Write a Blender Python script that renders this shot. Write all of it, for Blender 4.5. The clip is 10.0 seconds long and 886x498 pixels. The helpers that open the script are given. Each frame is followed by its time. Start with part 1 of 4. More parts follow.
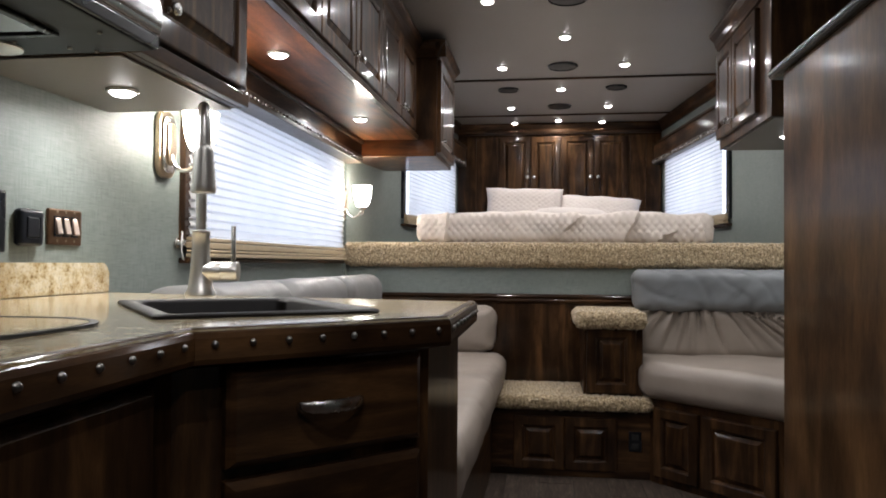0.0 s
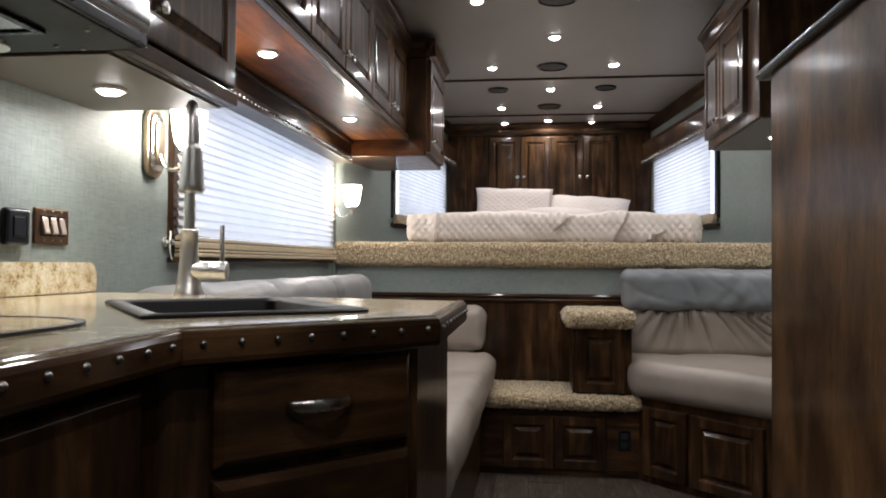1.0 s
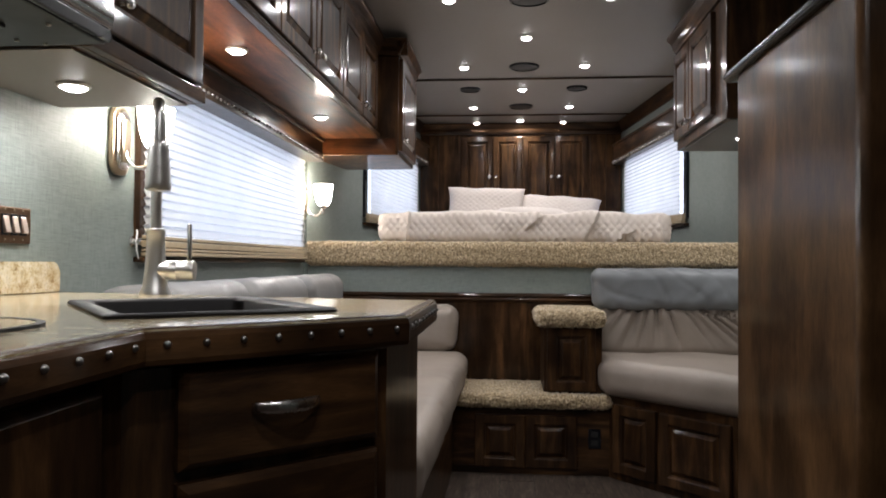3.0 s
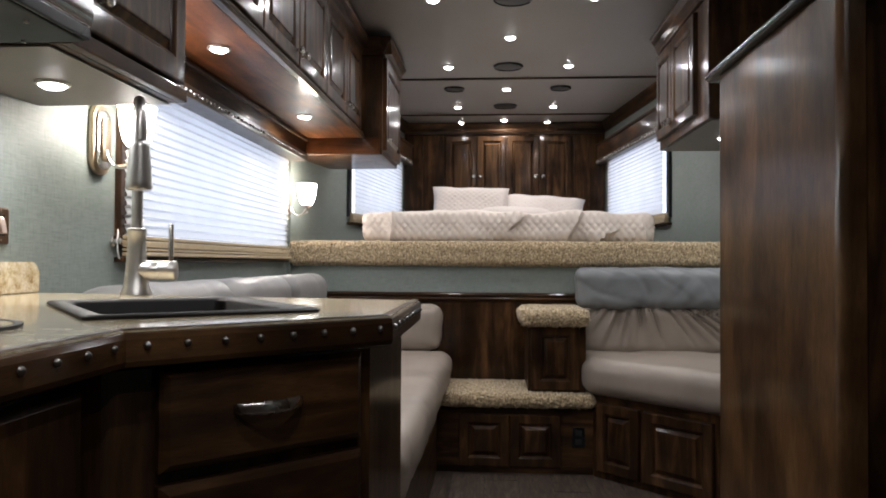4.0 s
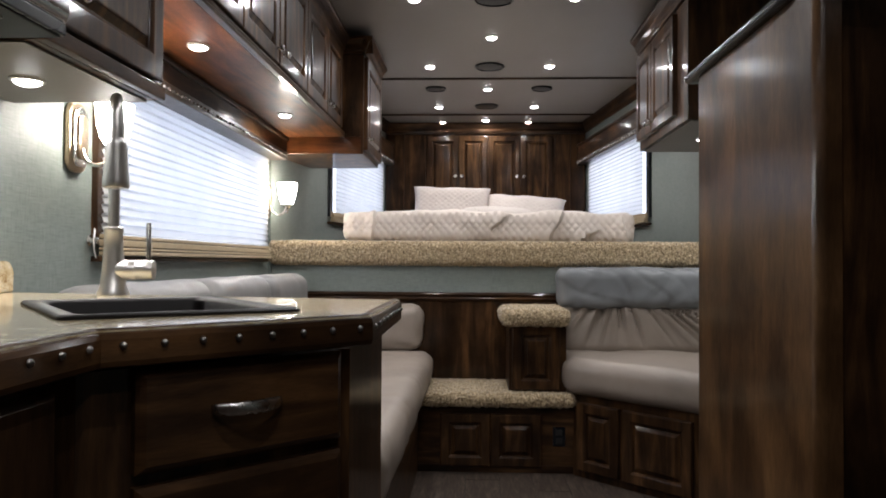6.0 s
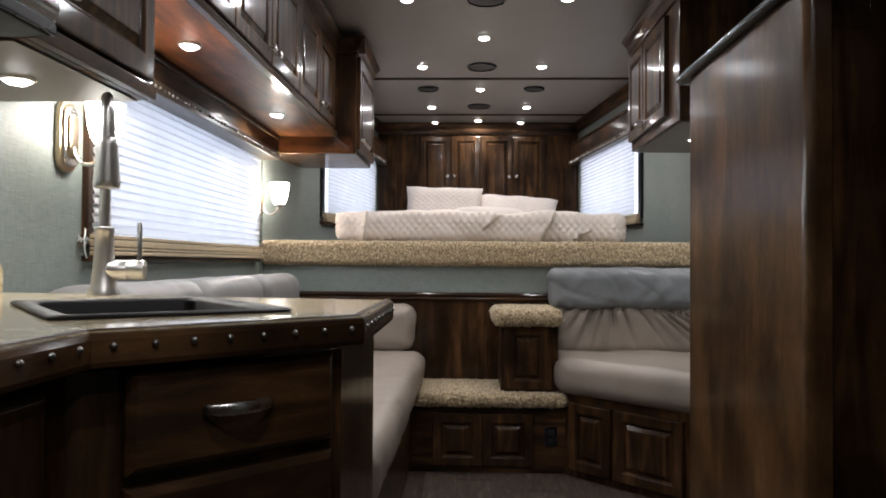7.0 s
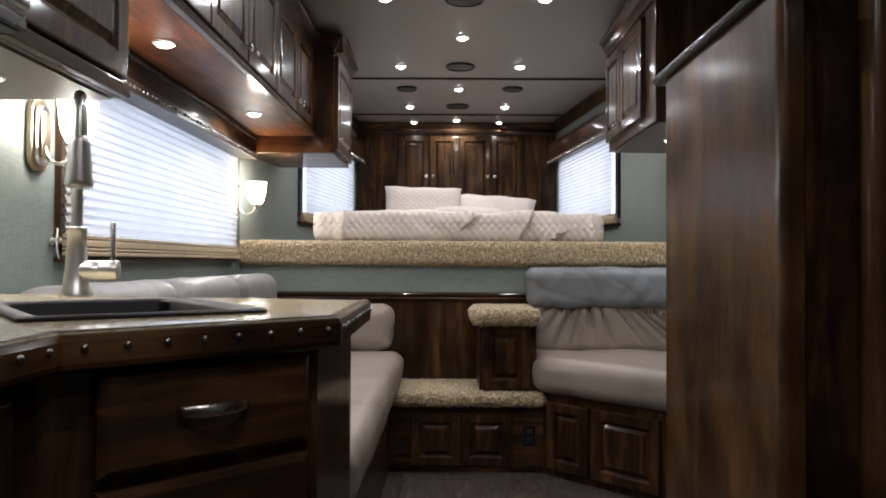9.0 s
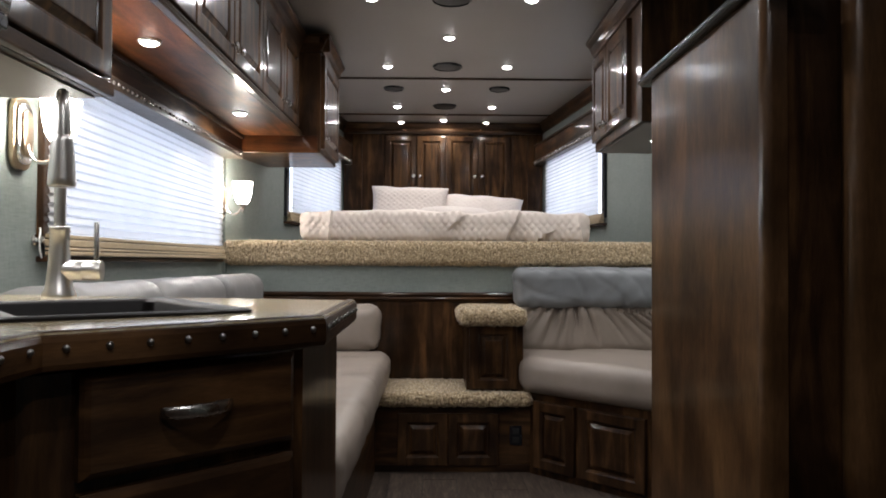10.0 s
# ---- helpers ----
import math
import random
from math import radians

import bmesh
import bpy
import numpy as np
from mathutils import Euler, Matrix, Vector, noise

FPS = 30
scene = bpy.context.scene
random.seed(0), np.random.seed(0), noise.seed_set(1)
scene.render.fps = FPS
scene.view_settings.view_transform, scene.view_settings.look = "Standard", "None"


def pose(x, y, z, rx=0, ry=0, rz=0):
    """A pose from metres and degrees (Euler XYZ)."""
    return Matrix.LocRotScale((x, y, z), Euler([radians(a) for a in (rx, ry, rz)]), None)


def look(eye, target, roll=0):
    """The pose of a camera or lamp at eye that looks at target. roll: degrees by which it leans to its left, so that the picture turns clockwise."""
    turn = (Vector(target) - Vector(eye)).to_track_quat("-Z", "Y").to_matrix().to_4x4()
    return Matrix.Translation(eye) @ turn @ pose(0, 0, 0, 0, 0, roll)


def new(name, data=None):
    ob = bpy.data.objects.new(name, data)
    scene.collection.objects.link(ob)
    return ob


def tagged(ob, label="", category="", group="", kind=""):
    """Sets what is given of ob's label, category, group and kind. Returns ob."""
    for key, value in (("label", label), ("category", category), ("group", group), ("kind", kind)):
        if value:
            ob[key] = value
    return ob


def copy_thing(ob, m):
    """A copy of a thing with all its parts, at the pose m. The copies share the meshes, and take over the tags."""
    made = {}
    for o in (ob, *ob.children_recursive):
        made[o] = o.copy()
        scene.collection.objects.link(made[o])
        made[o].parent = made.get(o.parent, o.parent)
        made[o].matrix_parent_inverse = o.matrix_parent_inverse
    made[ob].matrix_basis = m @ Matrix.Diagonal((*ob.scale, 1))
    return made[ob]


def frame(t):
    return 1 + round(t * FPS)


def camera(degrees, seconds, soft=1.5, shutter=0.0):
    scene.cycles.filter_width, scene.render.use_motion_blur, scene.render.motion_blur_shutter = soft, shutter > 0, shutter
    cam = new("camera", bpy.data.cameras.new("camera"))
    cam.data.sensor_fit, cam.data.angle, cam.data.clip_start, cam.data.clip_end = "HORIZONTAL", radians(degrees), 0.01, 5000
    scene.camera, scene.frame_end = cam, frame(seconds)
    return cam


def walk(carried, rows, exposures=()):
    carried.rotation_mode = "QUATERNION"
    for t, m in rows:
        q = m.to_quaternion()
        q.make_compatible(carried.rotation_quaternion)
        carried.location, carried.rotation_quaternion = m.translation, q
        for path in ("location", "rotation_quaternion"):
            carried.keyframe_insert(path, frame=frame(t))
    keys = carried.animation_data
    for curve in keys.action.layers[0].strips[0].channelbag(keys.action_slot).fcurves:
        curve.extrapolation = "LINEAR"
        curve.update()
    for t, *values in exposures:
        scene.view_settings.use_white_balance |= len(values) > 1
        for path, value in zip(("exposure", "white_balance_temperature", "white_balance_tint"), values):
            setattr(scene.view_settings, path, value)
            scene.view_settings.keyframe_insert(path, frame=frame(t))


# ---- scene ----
cam = camera(62.2, 10.0, soft=1.9)
PATH = [
    (0, (-0.091, -1.397, 0.976), (-0.371, 0.583, 1.014), 0.4),
    (0.5, (-0.091, -1.395, 0.976), (-0.357, 0.586, 1.013), 0.4),
    (1, (-0.09, -1.397, 0.975), (-0.343, 0.587, 1.013), 0.4),
    (1.5, (-0.089, -1.396, 0.975), (-0.327, 0.589, 1.013), 0.4),
    (2, (-0.089, -1.394, 0.975), (-0.309, 0.594, 1.012), 0.3),
    (2.5, (-0.087, -1.394, 0.975), (-0.288, 0.595, 1.012), 0.4),
    (4, (-0.083, -1.392, 0.975), (-0.221, 0.602, 1.011), 0.3),
    (4.5, (-0.083, -1.391, 0.975), (-0.205, 0.605, 1.011), 0.4),
    (5, (-0.084, -1.39, 0.975), (-0.191, 0.607, 1.011), 0.3),
    (5.5, (-0.083, -1.389, 0.974), (-0.18, 0.608, 1.01), 0.3),
    (7, (-0.081, -1.39, 0.975), (-0.148, 0.608, 1.011), 0.4),
    (7.5, (-0.081, -1.39, 0.975), (-0.137, 0.609, 1.011), 0.4),
    (8, (-0.08, -1.391, 0.975), (-0.122, 0.608, 1.011), 0.4),
    (8.5, (-0.081, -1.389, 0.975), (-0.107, 0.61, 1.011), 0.4),
    (9, (-0.078, -1.388, 0.975), (-0.088, 0.612, 1.011), 0.3),
    (9.5, (-0.077, -1.388, 0.974), (-0.071, 0.612, 1.011), 0.3),
    (10, (-0.075, -1.388, 0.975), (-0.051, 0.611, 1.011), 0.3),
]
walk(cam, [(t, look(eye, target, roll)) for t, eye, target, roll in PATH], [(0, -0.16, 6060, 10), (10, -0.16, 6060, 10)])

# ---- light ----
world = bpy.data.worlds.new("world")
scene.world = world
world.use_nodes = True
wn = world.node_tree.nodes
sky = wn.new("ShaderNodeTexSky")
sky.sky_type = 'NISHITA'
sky.sun_disc = False
sky.sun_elevation, sky.sun_rotation = radians(40), radians(120)
wn["Background"].inputs[1].default_value = 0.08
world.node_tree.links.new(sky.outputs[0], wn["Background"].inputs[0])


def area_lamp(name, m, sx, sy, watts, colour, shape='RECTANGLE', spread=180):
    data = bpy.data.lights.new(name, 'AREA')
    data.shape, data.size, data.energy, data.color = shape, sx, watts, colour
    if shape == 'RECTANGLE':
        data.size_y = sy
    data.spread = radians(spread)
    ob = new(name, data)
    ob.matrix_world = m
    return ob


WARM = (1.0, 0.945, 0.885)
COOL = (0.83, 0.87, 1.0)
CEIL = 2.178
DOWN_W, UNDER_W, WINDOW_W = 3.8, 2.5, 9.0

# ceiling downlights: alternating pairs and singles
# y -1.57 and -0.99 lie out of view, added to brighten drawers, tap and partition
PAIR_Y, SINGLE_Y = (-1.57, 0.77, 1.94, 3.10, 4.27, 4.90), (-0.99, 0.18, 1.35, 2.52, 3.69, 4.80)
DOWN = [(sx * 0.366, y) for y in PAIR_Y for sx in (-1, 1)] + [(0.0, y) for y in SINGLE_Y]
for dx, dy in DOWN:
    area_lamp("downlight_lamp", look((dx, dy, CEIL - 0.016), (dx, dy, 0)), 0.034, 0.034, DOWN_W, WARM, 'DISK', 168)
# the last lamp is added: it stands in for a glint on the partition's edge
UNDER = [(-0.920, 0.78, 1.6235), (-0.925, 1.815, 1.6235), (-0.995, 0.062, 1.342), (0.950, 1.979, 1.542)]
for dx, dy, dz in UNDER:
    area_lamp("underlight_lamp", look((dx, dy, dz - 0.016), (dx, dy, 0)), 0.034, 0.034, UNDER_W, WARM, 'DISK', 168)

# ---- materials ----


def mat(name):
    m = bpy.data.materials.new(name)
    m.use_nodes = True
    nt = m.node_tree
    return m, nt, nt.nodes["Principled BSDF"]


def nd(nt, kind, **values):
    n = nt.nodes.new(kind)
    for k, v in values.items():
        n.inputs[k.replace("_", " ")].default_value = v
    return n


def ramp(nt, fac, stops):
    r = nt.nodes.new("ShaderNodeValToRGB")
    el = r.color_ramp.elements
    while len(el) < len(stops):
        el.new(0.5)
    for e, (p, c) in zip(el, stops):
        e.position, e.color = p, (*c, 1)
    nt.links.new(fac, r.inputs[0])
    return r.outputs[0]


def coords(nt, scale=(1, 1, 1), shuffle=True):
    tc = nt.nodes.new("ShaderNodeTexCoord")
    mp = nt.nodes.new("ShaderNodeMapping")
    mp.inputs["Scale"].default_value = scale
    nt.links.new(tc.outputs["Object"], mp.inputs["Vector"])
    if shuffle:
        info = nt.nodes.new("ShaderNodeObjectInfo")
        mul = nt.nodes.new("ShaderNodeMath")
        mul.operation = 'MULTIPLY'
        mul.inputs[1].default_value = 17.0
        nt.links.new(info.outputs["Random"], mul.inputs[0])
        comb = nt.nodes.new("ShaderNodeCombineXYZ")
        for k in range(3):
            nt.links.new(mul.outputs[0], comb.inputs[k])
        nt.links.new(comb.outputs[0], mp.inputs["Location"])
    return mp.outputs[0]


def noise_tex(nt, vec, scale, detail=4.0, rough=0.55, distort=0.0):
    n = nd(nt, "ShaderNodeTexNoise", Scale=scale, Detail=detail, Roughness=rough, Distortion=distort)
    nt.links.new(vec, n.inputs["Vector"])
    return n.outputs[0]


def bump(nt, bsdf, height, strength, distance=0.002):
    b = nd(nt, "ShaderNodeBump", Strength=strength, Distance=distance)
    nt.links.new(height, b.inputs["Height"])
    nt.links.new(b.outputs[0], bsdf.inputs["Normal"])


def mixc(nt, fac, a, b, kind='MIX'):
    m = nt.nodes.new("ShaderNodeMix")
    m.data_type, m.blend_type = 'RGBA', kind
    for sock, val in ((m.inputs[0], fac), (m.inputs[6], a), (m.inputs[7], b)):
        if isinstance(val, (int, float)):
            sock.default_value = val
        elif isinstance(val, tuple):
            sock.default_value = (*val, 1)
        else:
            nt.links.new(val, sock)
    return m.outputs[2]


def wood(name, grain, dark=(0.017, 0.0090, 0.0054), mid=(0.048, 0.0240, 0.0112), light=(0.142, 0.070, 0.0275), rough=0.40, coat=0.38, film=0.10):
    """Stained knotty alder, lacquered. grain: stretch of the figure on each axis."""
    m, nt, b = mat(name)
    v = coords(nt, grain)
    figure = noise_tex(nt, v, 2.7, 5.0, 0.56, 0.7)
    col = ramp(nt, figure, [(0.30, dark), (0.50, mid), (0.73, light)])
    cloud = noise_tex(nt, coords(nt), 5.0, 3.0, 0.5)
    col = mixc(nt, 1.0, col, ramp(nt, cloud, [(0.34, (0.46, 0.43, 0.41)), (0.62, (1, 1, 1))]), 'MULTIPLY')
    # knots: small dark eyes with a soft ring
    knot = nd(nt, "ShaderNodeTexVoronoi", Scale=3.4)
    nt.links.new(coords(nt, tuple(0.6 + 0.12 * g for g in grain)), knot.inputs["Vector"])
    col = mixc(nt, 0.85, col, ramp(nt, knot.outputs[0], [(0.03, (0.12, 0.10, 0.09)), (0.10, (0.55, 0.50, 0.46)), (0.17, (1, 1, 1))]), 'MULTIPLY')
    fine = noise_tex(nt, v, 60.0, 3.0, 0.6)
    col = mixc(nt, 0.30, col, ramp(nt, fine, [(0.35, (0.35, 0.34, 0.33)), (0.62, (1, 1, 1))]), 'MULTIPLY')
    nt.links.new(col, b.inputs["Base Color"])
    nt.links.new(ramp(nt, fine, [(0.2, (rough + 0.1,) * 3), (0.8, (rough,) * 3)]), b.inputs["Roughness"])
    b.inputs["Specular IOR Level"].default_value = 0.06
    b.inputs["Coat Weight"].default_value = coat
    b.inputs["Coat Roughness"].default_value = film
    waves = noise_tex(nt, coords(nt), 14.0, 1.0)
    bump(nt, b, waves, 0.03, 0.004)
    return m


WOOD_V = wood("alder_upright", (7, 7, 0.9))
WOOD_Y = wood("alder_lengthwise", (7, 0.9, 7))
WOOD_X = wood("alder_crosswise", (0.9, 7, 7))
WOOD_H = wood("alder_level_grain", (1.1, 1.1, 8.0))
WOOD_TRIM = wood("satin_alder_moulding", (0.9, 7, 7), coat=0.12)
WOOD_BROAD = wood("broad_figured_alder", (2.6, 2.6, 0.45), (0.035, 0.0182, 0.0086), (0.085, 0.0440, 0.0190), (0.164, 0.087, 0.0355), 0.36, 0.30, 0.16)
WOOD_EDGE = wood("glossy_alder_corner", (2.6, 2.6, 0.45), (0.042, 0.0220, 0.0104), (0.096, 0.0500, 0.0220), (0.172, 0.092, 0.038), 0.30, 0.90, 0.20)
VENEER = wood("satin_alder_veneer", (7, 0.9, 7), (0.040, 0.0145, 0.0062), (0.120, 0.042, 0.014), (0.240, 0.082, 0.025), 0.42, 0.08)
VENEER_X = wood("satin_alder_veneer_crosswise", (0.9, 7, 7), (0.040, 0.0145, 0.0062), (0.120, 0.042, 0.014), (0.240, 0.082, 0.025), 0.42, 0.20)


def plain(name, colour, rough, metal=0.0, grain=0.0, scale=60.0, coat=0.0):
    m, nt, b = mat(name)
    b.inputs["Metallic"].default_value = metal
    b.inputs["Coat Weight"].default_value = coat
    v = coords(nt)
    n = noise_tex(nt, v, scale, 4.0)
    lo, hi = tuple(c * 0.82 for c in colour), tuple(min(1, c * 1.12) for c in colour)
    nt.links.new(ramp(nt, n, [(0.3, lo), (0.7, hi)]), b.inputs["Base Color"])
    nt.links.new(ramp(nt, noise_tex(nt, v, scale * 0.2, 2.0), [(0.3, (max(0.02, rough * 0.94),) * 3), (0.7, (min(1, rough * 1.06),) * 3)]), b.inputs["Roughness"])
    if grain:
        bump(nt, b, n, grain, 0.001)
    return m


BRONZE = plain("antique_bronze", (0.20, 0.12, 0.07), 0.35, 1.0, 0.1, 90)
HIDE = plain("dark_brown_hide", (0.040, 0.026, 0.016), 0.38, 0.0, 0.3, 120)
PEWTER = plain("aged_pewter", (0.52, 0.50, 0.48), 0.27, 1.0, 0.2, 160)
BLACK = plain("black_plastic", (0.008, 0.009, 0.012), 0.28)
BLACK.node_tree.nodes["Principled BSDF"].inputs["Specular IOR Level"].default_value = 0.25
BLACK_GLASS = plain("black_enamel", (0.006, 0.007, 0.008), 0.42)
BLACK_GLASS.node_tree.nodes["Principled BSDF"].inputs["Specular IOR Level"].default_value = 0.15
RUBBER = plain("black_gasket", (0.01, 0.01, 0.01), 0.6)
SINK = plain("dark_composite", (0.011, 0.009, 0.009), 0.50)
SINK.node_tree.nodes["Principled BSDF"].inputs["Specular IOR Level"].default_value = 0.22
RAIL = plain("dark_lacquer_cap", (0.010, 0.011, 0.012), 0.24)
RAIL.node_tree.nodes["Principled BSDF"].inputs["Specular IOR Level"].default_value = 0.16
WHITE = plain("white_enamel", (0.80, 0.79, 0.77), 0.4)
TAN = plain("tan_shade_rail", (0.42, 0.33, 0.21), 0.5, 0.0, 0.05, 80)


def metal(name, colour, rough, stretch=(1, 1, 1)):
    m, nt, b = mat(name)
    b.inputs["Metallic"].default_value = 1.0
    n = noise_tex(nt, coords(nt, stretch), 40.0, 3.0)
    lo = tuple(c * 0.94 for c in colour)
    nt.links.new(ramp(nt, n, [(0.3, lo), (0.7, colour)]), b.inputs["Base Color"])
    b.inputs["Roughness"].default_value = rough
    return m


STEEL = metal("brushed_steel", (0.74, 0.725, 0.70), 0.33, (1, 1, 0.2))
CHROME = metal("polished_nickel", (0.82, 0.80, 0.77), 0.26)
VISOR_STEEL = metal("polished_steel", (0.56, 0.56, 0.56), 0.17, (1, 0.2, 1))
DARK_STEEL = metal("shaded_steel", (0.42, 0.42, 0.42), 0.20, (1, 0.2, 1))
BRASS = metal("antique_brass", (0.50, 0.39, 0.27), 0.30)
ROSE = metal("rose_pewter", (0.56, 0.45, 0.38), 0.36)
DARK_PEWTER = metal("dark_pewter", (0.26, 0.245, 0.23), 0.34)


def wall_cloth():
    """Grey-green linen wall covering: two crossed sets of threads."""
    m, nt, b = mat("grey_green_linen")
    a = noise_tex(nt, coords(nt, (1, 1, 22)), 22.0, 3.0)
    c = noise_tex(nt, coords(nt, (22, 22, 1)), 22.0, 3.0)
    weave = mixc(nt, 0.5, a, c)
    big = noise_tex(nt, coords(nt), 2.5, 3.0)
    col = ramp(nt, weave, [(0.36, (0.138, 0.163, 0.151)), (0.5, (0.190, 0.216, 0.200)), (0.64, (0.240, 0.265, 0.245))])
    col = mixc(nt, 0.35, col, ramp(nt, big, [(0.3, (0.72, 0.74, 0.74)), (0.7, (1, 1, 1))]), 'MULTIPLY')
    nt.links.new(col, b.inputs["Base Color"])
    b.inputs["Roughness"].default_value = 0.55
    bump(nt, b, weave, 0.25, 0.001)
    return m


WALL = wall_cloth()


def ceiling_vinyl():
    m, nt, b = mat("grey_headliner")
    n = noise_tex(nt, coords(nt), 260.0, 3.0)
    big = noise_tex(nt, coords(nt), 1.5, 3.0)
    col = mixc(nt, 0.5, ramp(nt, n, [(0.3, (0.168, 0.152, 0.141)), (0.7, (0.208, 0.189, 0.176))]), ramp(nt, big, [(0.3, (0.156, 0.143, 0.134)), (0.7, (0.202, 0.184, 0.172))]))
    nt.links.new(col, b.inputs["Base Color"])
    b.inputs["Roughness"].default_value = 0.5
    bump(nt, b, n, 0.15, 0.001)
    return m


CEILING = ceiling_vinyl()


def carpet():
    m, nt, b = mat("tan_shag_carpet")
    v = coords(nt)
    n = noise_tex(nt, v, 110.0, 4.0, 0.75)
    tuft = nd(nt, "ShaderNodeTexVoronoi", Scale=95.0)
    nt.links.new(v, tuft.inputs["Vector"])
    col = ramp(nt, n, [(0.33, (0.082, 0.052, 0.025)), (0.44, (0.34, 0.245, 0.132)), (0.53, (0.64, 0.49, 0.29)), (0.64, (0.90, 0.75, 0.52))])
    nt.links.new(mixc(nt, 0.42, col, ramp(nt, tuft.outputs[0], [(0.1, (1, 1, 1)), (0.75, (0.25, 0.22, 0.2))]), 'MULTIPLY'), b.inputs["Base Color"])
    b.inputs["Roughness"].default_value = 0.95
    b.inputs["Sheen Weight"].default_value = 0.25
    bump(nt, b, n, 1.0, 0.010)
    return m


CARPET = carpet()


def leather(name, colour):
    m, nt, b = mat(name)
    v = coords(nt)
    pebble = nd(nt, "ShaderNodeTexVoronoi", Scale=420.0)
    nt.links.new(v, pebble.inputs["Vector"])
    big = noise_tex(nt, v, 5.0, 4.0)
    lo, hi = tuple(c * 0.80 for c in colour), tuple(c * 1.12 for c in colour)
    nt.links.new(ramp(nt, big, [(0.3, lo), (0.7, hi)]), b.inputs["Base Color"])
    nt.links.new(ramp(nt, big, [(0.3, (0.38,) * 3), (0.7, (0.50,) * 3)]), b.inputs["Roughness"])
    bump(nt, b, pebble.outputs[0], 0.10, 0.001)
    return m


LEATHER = leather("taupe_leather", (0.270, 0.224, 0.188))
LEATHER_GREY = leather("grey_leather", (0.215, 0.208, 0.205))
LEATHER_BLUE = leather("slate_grey_leather", (0.188, 0.196, 0.206))


def granite():
    m, nt, b = mat("tan_granite")
    v = coords(nt)
    cell = nd(nt, "ShaderNodeTexVoronoi", Scale=120.0)
    nt.links.new(v, cell.inputs["Vector"])
    drift = noise_tex(nt, v, 9.0, 3.0, 0.5)
    blot = noise_tex(nt, v, 34.0, 7.0, 0.76)
    fine = noise_tex(nt, v, 170.0, 3.0, 0.6)
    col = ramp(nt, blot, [(0.31, (0.13, 0.075, 0.032)), (0.39, (0.40, 0.29, 0.145)), (0.47, (0.60, 0.51, 0.33)), (0.62, (0.72, 0.67, 0.54))])
    col = mixc(nt, 0.5, col, ramp(nt, drift, [(0.36, (0.62, 0.48, 0.30)), (0.58, (1, 1, 1))]), 'MULTIPLY')
    col = mixc(nt, 0.28, col, ramp(nt, fine, [(0.34, (0.12, 0.08, 0.05)), (0.46, (1, 1, 1))]), 'MULTIPLY')
    col = mixc(nt, 0.30, col, ramp(nt, cell.outputs[0], [(0.05, (0.35, 0.27, 0.18)), (0.45, (1, 1, 1))]), 'MULTIPLY')
    nt.links.new(col, b.inputs["Base Color"])
    b.inputs["Roughness"].default_value = 0.16
    b.inputs["Coat Weight"].default_value = 0.3
    return m


GRANITE = granite()


def cotton(name, colour):
    m, nt, b = mat(name)
    v = coords(nt)
    n = noise_tex(nt, v, 500.0, 2.0)
    big = noise_tex(nt, v, 6.0, 3.0)
    lo = tuple(c * 0.90 for c in colour)
    nt.links.new(ramp(nt, big, [(0.3, lo), (0.7, colour)]), b.inputs["Base Color"])
    b.inputs["Roughness"].default_value = 0.85
    b.inputs["Sheen Weight"].default_value = 0.15
    bump(nt, b, n, 0.3, 0.0008)
    return m


QUILT = cotton("beige_quilt", (0.66, 0.58, 0.515))
PILLOW = cotton("cream_pillowcase", (0.54, 0.475, 0.43))


def floor_vinyl():
    m, nt, b = mat("grey_brown_plank")
    v = coords(nt, (8, 1, 8))
    n = noise_tex(nt, v, 7.0, 7.0, 0.72, 0.8)
    info = nt.nodes.new("ShaderNodeObjectInfo")
    col = ramp(nt, n, [(0.34, (0.020, 0.014, 0.011)), (0.52, (0.062, 0.045, 0.035)), (0.68, (0.140, 0.108, 0.086))])
    col = mixc(nt, 0.5, col, ramp(nt, info.outputs["Random"], [(0, (0.78, 0.78, 0.78)), (1, (1, 1, 1))]), 'MULTIPLY')
    nt.links.new(col, b.inputs["Base Color"])
    b.inputs["Roughness"].default_value = 0.5
    b.inputs["Specular IOR Level"].default_value = 0.3
    bump(nt, b, n, 0.3, 0.001)
    return m


PLANK = floor_vinyl()


def shade_cloth():
    """Pleated blind: white cloth that lets daylight through."""
    m, nt, b = mat("white_pleated_cloth")
    nt.nodes.remove(b)
    out = nt.nodes["Material Output"]
    d, t, mix = nt.nodes.new("ShaderNodeBsdfDiffuse"), nt.nodes.new("ShaderNodeBsdfTranslucent"), nt.nodes.new("ShaderNodeMixShader")
    n = noise_tex(nt, coords(nt, (1, 1, 1)), 6.0, 4.0)
    nt.links.new(ramp(nt, n, [(0.3, (0.70, 0.72, 0.76)), (0.7, (0.82, 0.83, 0.86))]), t.inputs[0])
    d.inputs[0].default_value = (0.80, 0.80, 0.80, 1)
    mix.inputs[0].default_value = 0.6
    nt.links.new(d.outputs[0], mix.inputs[1])
    nt.links.new(t.outputs[0], mix.inputs[2])
    nt.links.new(mix.outputs[0], out.inputs[0])
    return m


SHADE = shade_cloth()


def glow(name, colour, strength):
    m, nt, b = mat(name)
    b.inputs["Base Color"].default_value = (*colour, 1)
    b.inputs["Emission Color"].default_value = (*colour, 1)
    b.inputs["Emission Strength"].default_value = strength
    return m


